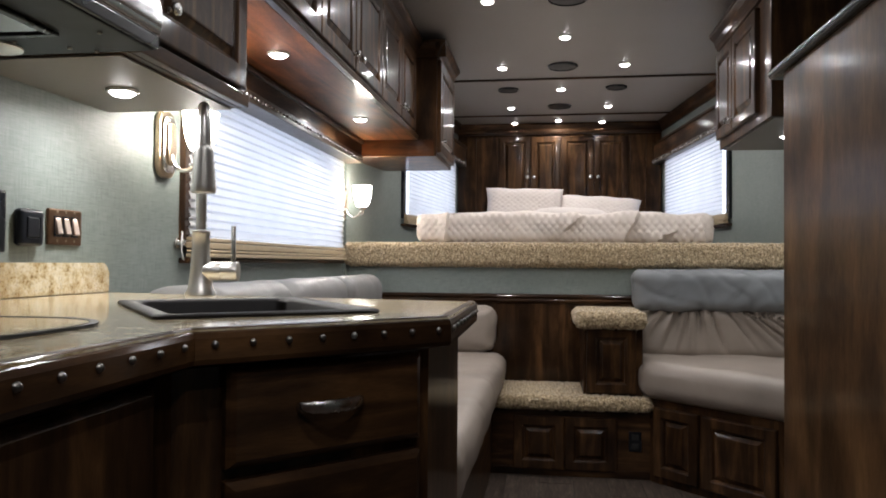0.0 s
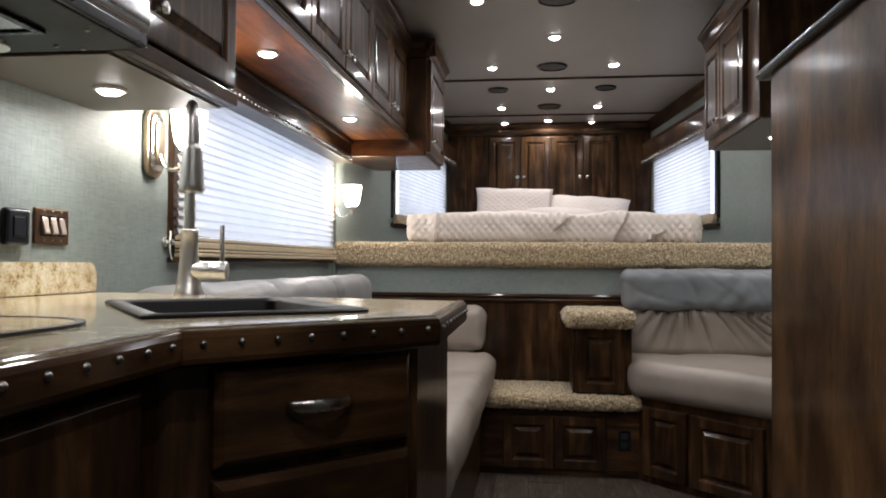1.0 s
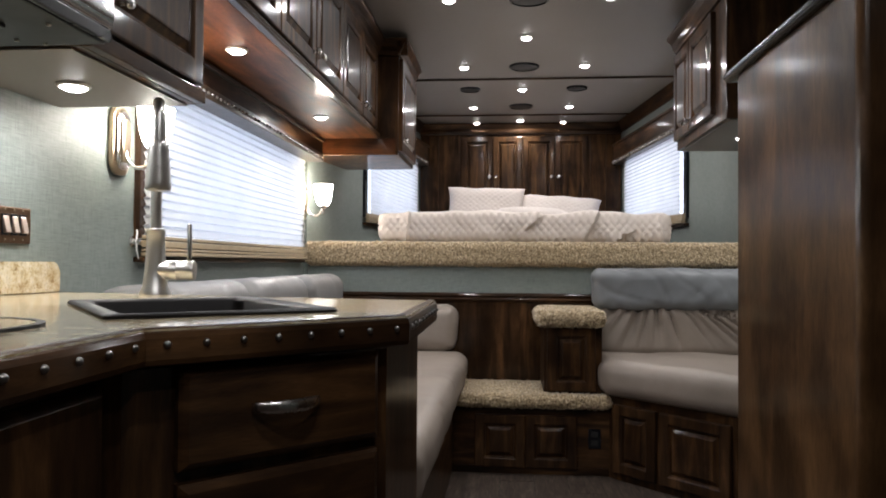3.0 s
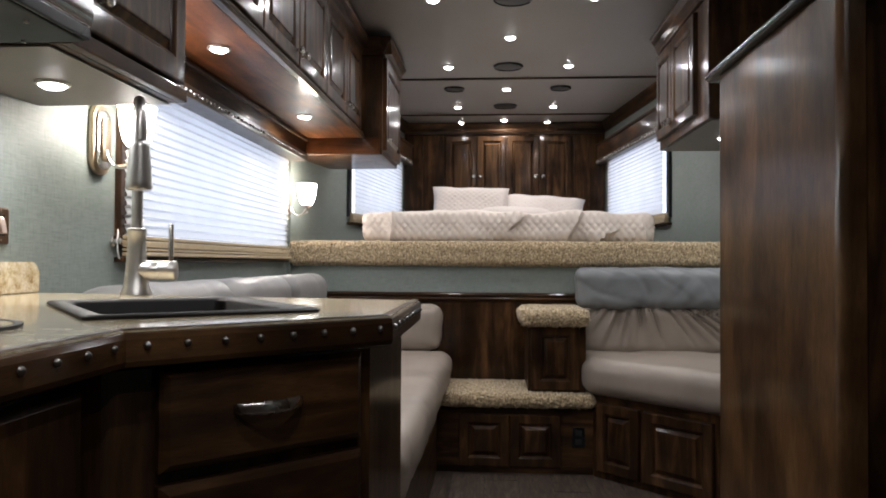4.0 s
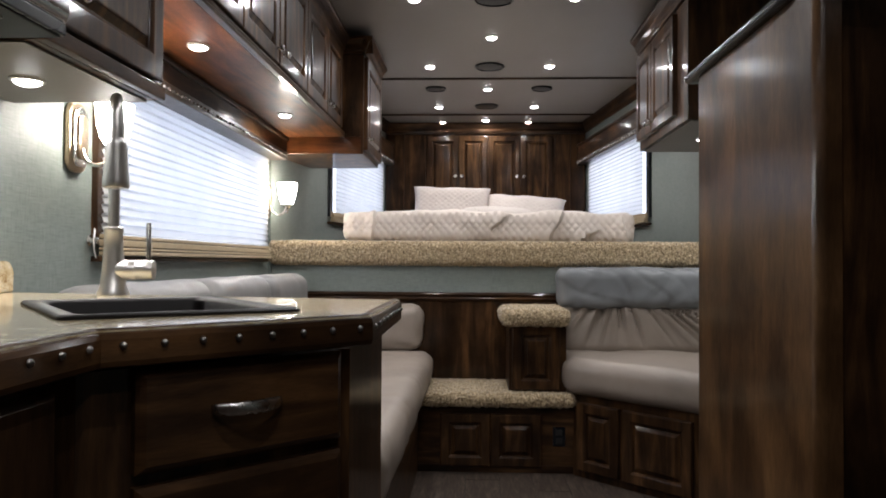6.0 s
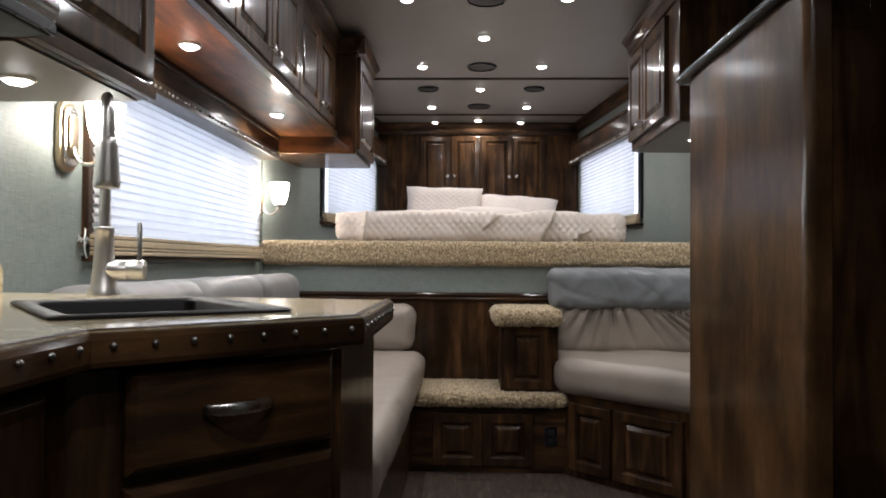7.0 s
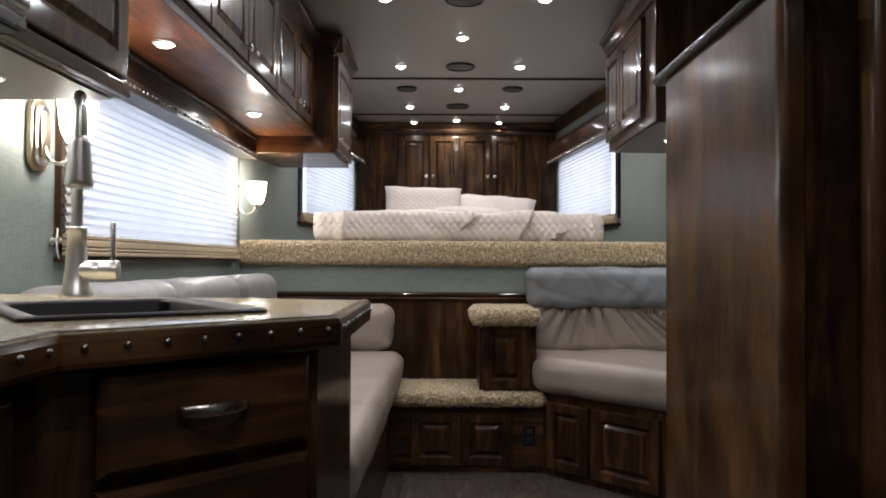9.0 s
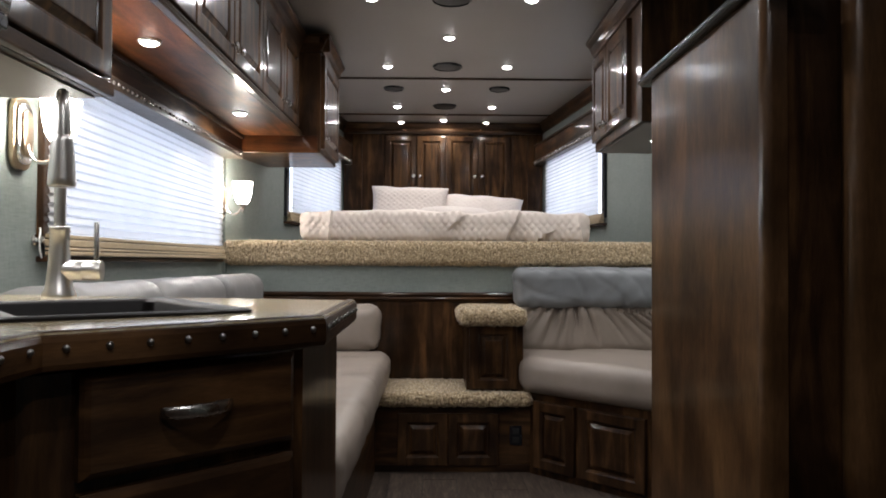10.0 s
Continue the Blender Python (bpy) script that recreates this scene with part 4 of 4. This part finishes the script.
# ---- wall cabinets over the window ----
UP_X, UP_Z = -0.785, 1.628
upper = thing("wall_cabinet", (-0.97, 1.35, UP_Z), "long dark alder wall cabinet with raised-panel doors", "cabinet")
part("body", box(-HALF + 0.002, UP_X, 0.290, 2.398, UP_Z, 2.10, 0.003), WOOD_Y, upper)
part("underside", box(-1.062, UP_X - 0.004, 0.295, 2.395, UP_Z - 0.004, UP_Z - 0.0006, 0), VENEER, upper, "reddish satin veneer underside")
part("light_rail", sweep([(0, 0), (0.020, 0), (0.024, 0.006), (0.020, 0.012), (0.024, 0.018), (0.020, 0.026), (0, 0.026)], (UP_X, 0.290, UP_Z - 0.006), (UP_X, 2.398, UP_Z - 0.006), (1, 0, 0)), WOOD_Y, upper)
part("crown", sweep(CROWN, (UP_X, 0.29, 2.058), (UP_X, 2.398, 2.058), (1, 0, 0)), WOOD_Y, upper)
UP_DOORS = ((0.310, 0.722), (0.728, 1.120), (1.128, 1.545), (1.552, 1.950), (1.957, 2.330))
for k, (y0, y1) in enumerate(UP_DOORS):
    f = part("door", panel((UP_X, y1, UP_Z + 0.030), (0, -1, 0), (1, 0, 0), y1 - y0, 0.392, 0.022, 0.058), WOOD_V, upper)
    ky = y1 - 0.035 if k % 2 == 1 else y0 + 0.035
    knob_parts(f, (UP_X + 0.022, ky, UP_Z + 0.075), (1, 0, 0))

# deeper cabinet that closes the row at the nook
deep = thing("wall_cabinet", (-0.9, 2.7, 1.54), "deep dark alder wall cabinet with a crown top", "cabinet")
DX1, DY0, DY1 = -0.668, 2.402, 3.00
part("body", prism([(-1.166, DY0), (DX1, DY0), (DX1, DY1), (-1.08, DY1), (-1.15, 2.43)], 1.536, 2.10, 0.003), WOOD_V, deep)
part("front_rail", box(-1.160, DX1 - 0.012, DY0 - 0.006, DY0 - 0.001, 1.538, 1.625, 0.002), VENEER_X, deep)
part("crown", sweep(CROWN, (DX1, DY0 - 0.05, 2.058), (DX1, DY1, 2.058), (1, 0, 0)), WOOD_Y, deep)
part("crown", sweep(CROWN, (UP_X, DY0, 2.058), (DX1 + 0.05, DY0, 2.058), (0, -1, 0)), WOOD_X, deep)
f = part("door", panel((DX1, DY1 - 0.02, 1.56), (0, -1, 0), (1, 0, 0), DY1 - DY0 - 0.04, 0.486, 0.022, 0.060), WOOD_V, deep)
knob_parts(f, (DX1 + 0.022, DY0 + 0.06, 1.62), (1, 0, 0))

# ---- cabinet and hood over the worktop ----
HX, HZ = -0.826, 1.346
near_cab = thing("wall_cabinet", (-0.99, 0.04, HZ), "low-hung dark alder wall cabinet beside the hood", "cabinet")
part("body", box(-HALF + 0.002, HX, -0.190, 0.286, HZ, 2.10, 0.003), WOOD_V, near_cab)
part("bottom", box(-HALF + 0.004, HX - 0.02, -0.186, 0.280, HZ - 0.004, HZ - 0.001, 0.001), CEILING, near_cab, "grey lined underside")
part("bottom_rail", box(HX, HX + 0.022, -0.190, 0.284, HZ, HZ + 0.030, 0.003), WOOD_Y, near_cab)
f = part("door", panel((HX, 0.272, HZ + 0.040), (0, -1, 0), (1, 0, 0), 0.440, 0.68, 0.022, 0.062), WOOD_V, near_cab)
knob_parts(f, (HX + 0.022, -0.105, HZ + 0.105), (1, 0, 0))

hood = thing("cooker_hood", (-0.97, -0.6, HZ + 0.03), "stainless steel cooker hood with a dark glass underside", "cooker hood")
VX, VY = -0.744, -0.225          # front and far end of the visor
part("body", box(-HALF + 0.002, VX - 0.048, -1.20, -0.202, HZ + 0.012, 1.75, 0.004), DARK_STEEL, hood)
part("visor", sweep([(-0.04, 0.0), (0.004, 0.0), (0.009, 0.004), (0.012, 0.020), (0.011, 0.045), (0.006, 0.080), (-0.002, 0.12), (-0.012, 0.18), (-0.024, 0.28), (-0.030, 0.40), (-0.04, 0.40)], (VX - 0.014, -1.20, HZ + 0.014), (VX - 0.014, VY, HZ + 0.014), (1, 0, 0)), VISOR_STEEL, hood, "polished steel front", True)
part("lip", box(VX - 0.014, VX - 0.006, -1.20, VY, HZ - 0.008, HZ + 0.013, 0.003), BLACK, hood, "black front lip")
part("underside", box(-HALF + 0.03, VX - 0.015, -1.19, -0.225, HZ - 0.010, HZ + 0.008, 0.004), BLACK_GLASS, hood, "black glass underside")
for fy0, fy1 in ((-1.10, -0.765), (-0.705, -0.352)):
    f = part("grease_filter", box(-1.10, -0.868, fy0, fy1, HZ - 0.0130, HZ - 0.0105, 0.001), DARK_STEEL, hood, "fine steel mesh filter")
    for x0, x1, y0, y1 in ((-1.112, -1.098, fy0, fy1), (-0.870, -0.856, fy0, fy1), (-1.112, -0.856, fy0 - 0.014, fy0), (-1.112, -0.856, fy1, fy1 + 0.014)):
        part("filter_frame", box(x0, x1, y0, y1, HZ - 0.0165, HZ - 0.0102, 0.002), BLACK, f)
part("lamp_cover", lathe([(0.045, 0), (0.045, -0.003), (0.035, -0.006), (0.002, -0.007)], at(-1.015, -0.285, HZ - 0.0105), 24), STEEL, hood, "", True)
for vx, vy in ((-0.961, -0.305), (-0.789, -0.335), (-0.857, -0.240), (-0.892, -0.262), (-1.070, -0.240)):
    part("screw", lathe([(0.0042, 0), (0.0040, -0.0015), (0.003, -0.0026), (0.001, -0.003)], at(vx, vy, HZ - 0.0105), 12), DARK_PEWTER, hood, "", True)

# ---- wall fittings by the worktop ----
WX = -HALF
switch = thing("light_switch", (WX, 0.118, 1.05), "bronze wall plate with three rocker switches", "light switch")
part("plate", box(WX + 0.001, WX + 0.008, 0.060, 0.176, 1.010, 1.090, 0.004), BRONZE, switch)
for k in range(3):
    y = 0.089 + 0.029 * k
    part("surround", box(WX + 0.007, WX + 0.0095, y - 0.0115, y + 0.0115, 1.028, 1.074, 0.0008), BLACK, switch)
    part("rocker", box(-0.004, 0.004, -0.009, 0.009, -0.019, 0.019, 0.0025, None, at(WX + 0.0105, y, 1.051) @ pose(0, 0, 0, 0, -14, 0)), ROSE, switch, "rose pewter rocker")
    for z in (1.019, 1.083):
        part("screw", lathe([(0.0028, 0), (0.0024, 0.001), (0.0005, 0.0014)], facing((WX + 0.008, y, z), (1, 0, 0)), 10), BRASS, switch, "", True)
sock = thing("outlet", (WX, 0.0, 1.045), "black wall outlet with rounded corners", "outlet")
part("plate", soft_box((0.020, 0.074, 0.078), 0.0095, 0.01, None, at(WX + 0.010, -0.003, 1.044)), BLACK, sock, "", True)
part("socket", box(WX + 0.018, WX + 0.022, -0.022, 0.016, 1.022, 1.066, 0.004), BLACK, sock)
single("control_panel", box(WX + 0.001, WX + 0.014, -0.190, -0.072, 0.990, 1.115, 0.006), BLACK, "black control panel on the wall", "control panel")


def sconce(y, z, label):
    """A wall lamp: bronze back plate, curved arm, frosted bell glass."""
    s = thing("wall_lamp", (WX, y, z), label, "wall lamp", "wall lamps")
    n = Vector((1, 0, 0))
    for pname, w, h, d0, d1, metal_kind in (("back_plate", 0.044, 0.094, 0.001, 0.016, BRASS), ("back_plate_trim", 0.034, 0.080, 0.016, 0.024, CHROME), ("back_plate_boss", 0.022, 0.060, 0.024, 0.031, BRASS)):
        plate = prism(rounded(-w, w, -h, h, w * 0.72), d0, d1, 0.0045)
        bmesh.ops.transform(plate, matrix=facing((WX, y, z), n), verts=plate.verts)
        part(pname, plate, metal_kind, s, "antique brass back plate" if pname == "back_plate" else "", True)
    pts = []
    for k in range(13):
        t = math.pi * k / 12
        pts.append((WX + 0.028 + 0.040 * (1 - math.cos(t)), y, z - 0.030 - 0.045 * math.sin(t)))
    part("arm", tube(pts, 0.0055, 12), CHROME, s, "", True)
    cx = WX + 0.114
    part("cup", lathe([(0.002, -0.066), (0.006, -0.062), (0.004, -0.057), (0.006, -0.052), (0.010, -0.046), (0.007, -0.040), (0.020, -0.030), (0.024, -0.022), (0.022, -0.018)], at(cx, y, z), 20), CHROME, s, "", True)
    part("shade", lathe([(0.024, -0.020), (0.036, 0.000), (0.043, 0.030), (0.048, 0.075), (0.0495, 0.088), (0.046, 0.088), (0.040, 0.03), (0.030, 0.0), (0.004, -0.012)], at(cx, y, z), 28), GLASS_LIT, s, "frosted bell glass, lit", True)


sconce(0.545, 1.305, "antique brass wall lamp with a lit frosted bell glass")
sconce(2.372, 1.290, "antique brass wall lamp with a lit frosted bell glass")

tie = thing("cord_holder", (WX, 0.640, 1.0), "small nickel cord holder with a looped pale cord beside the window", "cord holder")
part("button", lathe([(0.016, 0), (0.016, 0.003), (0.008, 0.006), (0.006, 0.016), (0.011, 0.020), (0.010, 0.026), (0.002, 0.028)], facing((WX + 0.001, 0.632, 1.030), (1, 0, 0)), 18), CHROME, tie, "round nickel button", True)
loop = [(WX + 0.004, 0.655, 1.075), (WX + 0.014, 0.640, 1.055), (WX + 0.020, 0.624, 1.032), (WX + 0.022, 0.622, 1.005), (WX + 0.018, 0.640, 0.982), (WX + 0.012, 0.662, 0.978)]
part("cord", tube(loop, 0.0022, 8), WHITE, tie, "pale cord", True)

# ---- right-hand side: wall cabinet, half wall, doorway ----
RX, RZ = 0.757, 1.546
rcab = thing("wall_cabinet", (0.97, 1.97, RZ), "dark alder wall cabinet with two doors over the corner seat", "cabinet")
part("body", box(RX, HALF - 0.003, 1.550, 2.395, RZ, 2.10, 0.003), WOOD_V, rcab)
part("underside", box(RX + 0.018, HALF - 0.006, 1.565, 2.388, RZ - 0.004, RZ - 0.0006, 0.001), CEILING, rcab, "grey lined underside")
part("crown", sweep(CROWN, (RX, 1.50, 2.036), (RX, 2.395, 2.036), (-1, 0, 0)), WOOD_Y, rcab)
for y0, y1, ky in ((1.70, 2.068, 2.035), (2.076, 2.382, 2.110)):
    f = part("door", panel((RX, y0, RZ + 0.045), (0, 1, 0), (-1, 0, 0), y1 - y0, 0.425, 0.022, 0.055), WOOD_V, rcab)
    knob_parts(f, (RX - 0.022, ky, RZ + 0.085), (-1, 0, 0))

PX, PY0, PY1, PZ = 0.600, 0.108, 0.886, 1.545
half = thing("half_wall", (0.7, 0.5, 0), "half-height dark alder partition with a rounded dark cap rail", "partition")
part("panel", box(PX, PX + 0.05, PY0 + 0.022, PY1, 0.0, PZ, 0.003), WOOD_BROAD, half)
BR = 0.022
bead = prism([(PX + BR - (BR + 0.0005) * math.cos(radians(a)), PY0 + BR - (BR + 0.0005) * math.sin(radians(a))) for a in range(0, 91, 6)] + [(PX + 0.050, PY0 - 0.0005), (PX + 0.050, PY0 + BR - 0.0002), (PX + 0.002, PY0 + BR - 0.0002)], 0.0, PZ - 0.002)
part("corner_bead", bead, WOOD_EDGE, half, "rounded glossy wooden corner", True)
part("front_panel", box(PX + 0.052, 0.850, PY0 + 0.020, PY0 + 0.045, 0.0, PZ, 0.003), WOOD_V, half)
part("cap_rail", soft_box((0.074, PY1 - PY0 + 0.22, 0.032), 0.0155, 0.05, None, at(PX + 0.016, (PY0 + PY1) / 2 - 0.02, PZ + 0.014)), RAIL, half, "rounded dark leather cap rail", True)
post = thing("door_jamb", (0.807, 0.09, 0), "narrow dark wooden jamb beside the partition", "jamb")
part("jamb", prism(rounded(0.757, 0.858, 0.060, 0.126, 0.032), 0.0, CEIL - 0.004), WOOD_EDGE, post, "", True)
tall = thing("tall_cabinet", (0.99, -0.2, 0), "tall dark alder cabinet beside the partition", "cabinet")
part("body", box(0.862, HALF - 0.004, -0.75, 0.125, 0.0, CEIL - 0.02, 0.006), WOOD_V, tall)
d = part("door", panel((0.862, 0.115, 0.10), (0, -1, 0), (-1, 0, 0), 0.42, 1.95, 0.022, 0.06), WOOD_V, tall)
knob_parts(d, (0.840, -0.27, 1.05), (-1, 0, 0))

# ---- floor planks ----
plank_data = {}
rnd = random.Random(5)
for k in range(16):
    x0 = -HALF + 0.15 * k
    if x0 > HALF - 0.01:
        break
    y = REAR_Y - rnd.random() * 0.8
    while y < 2.43:
        ln = 1.15
        a, b = max(y, REAR_Y), min(y + ln, 2.43)
        if b - a > 0.05:
            key = round(b - a, 2)
            if key not in plank_data:
                plank_data[key] = mesh_of(box(0.0012, 0.1488, 0.0012, b - a - 0.0012, 0, 0.004, 0.0012), "plank", PLANK)
            o = new("plank", plank_data[key])
            o.location = (x0, a, -0.004)
            o.parent = floor_ob
        y += ln
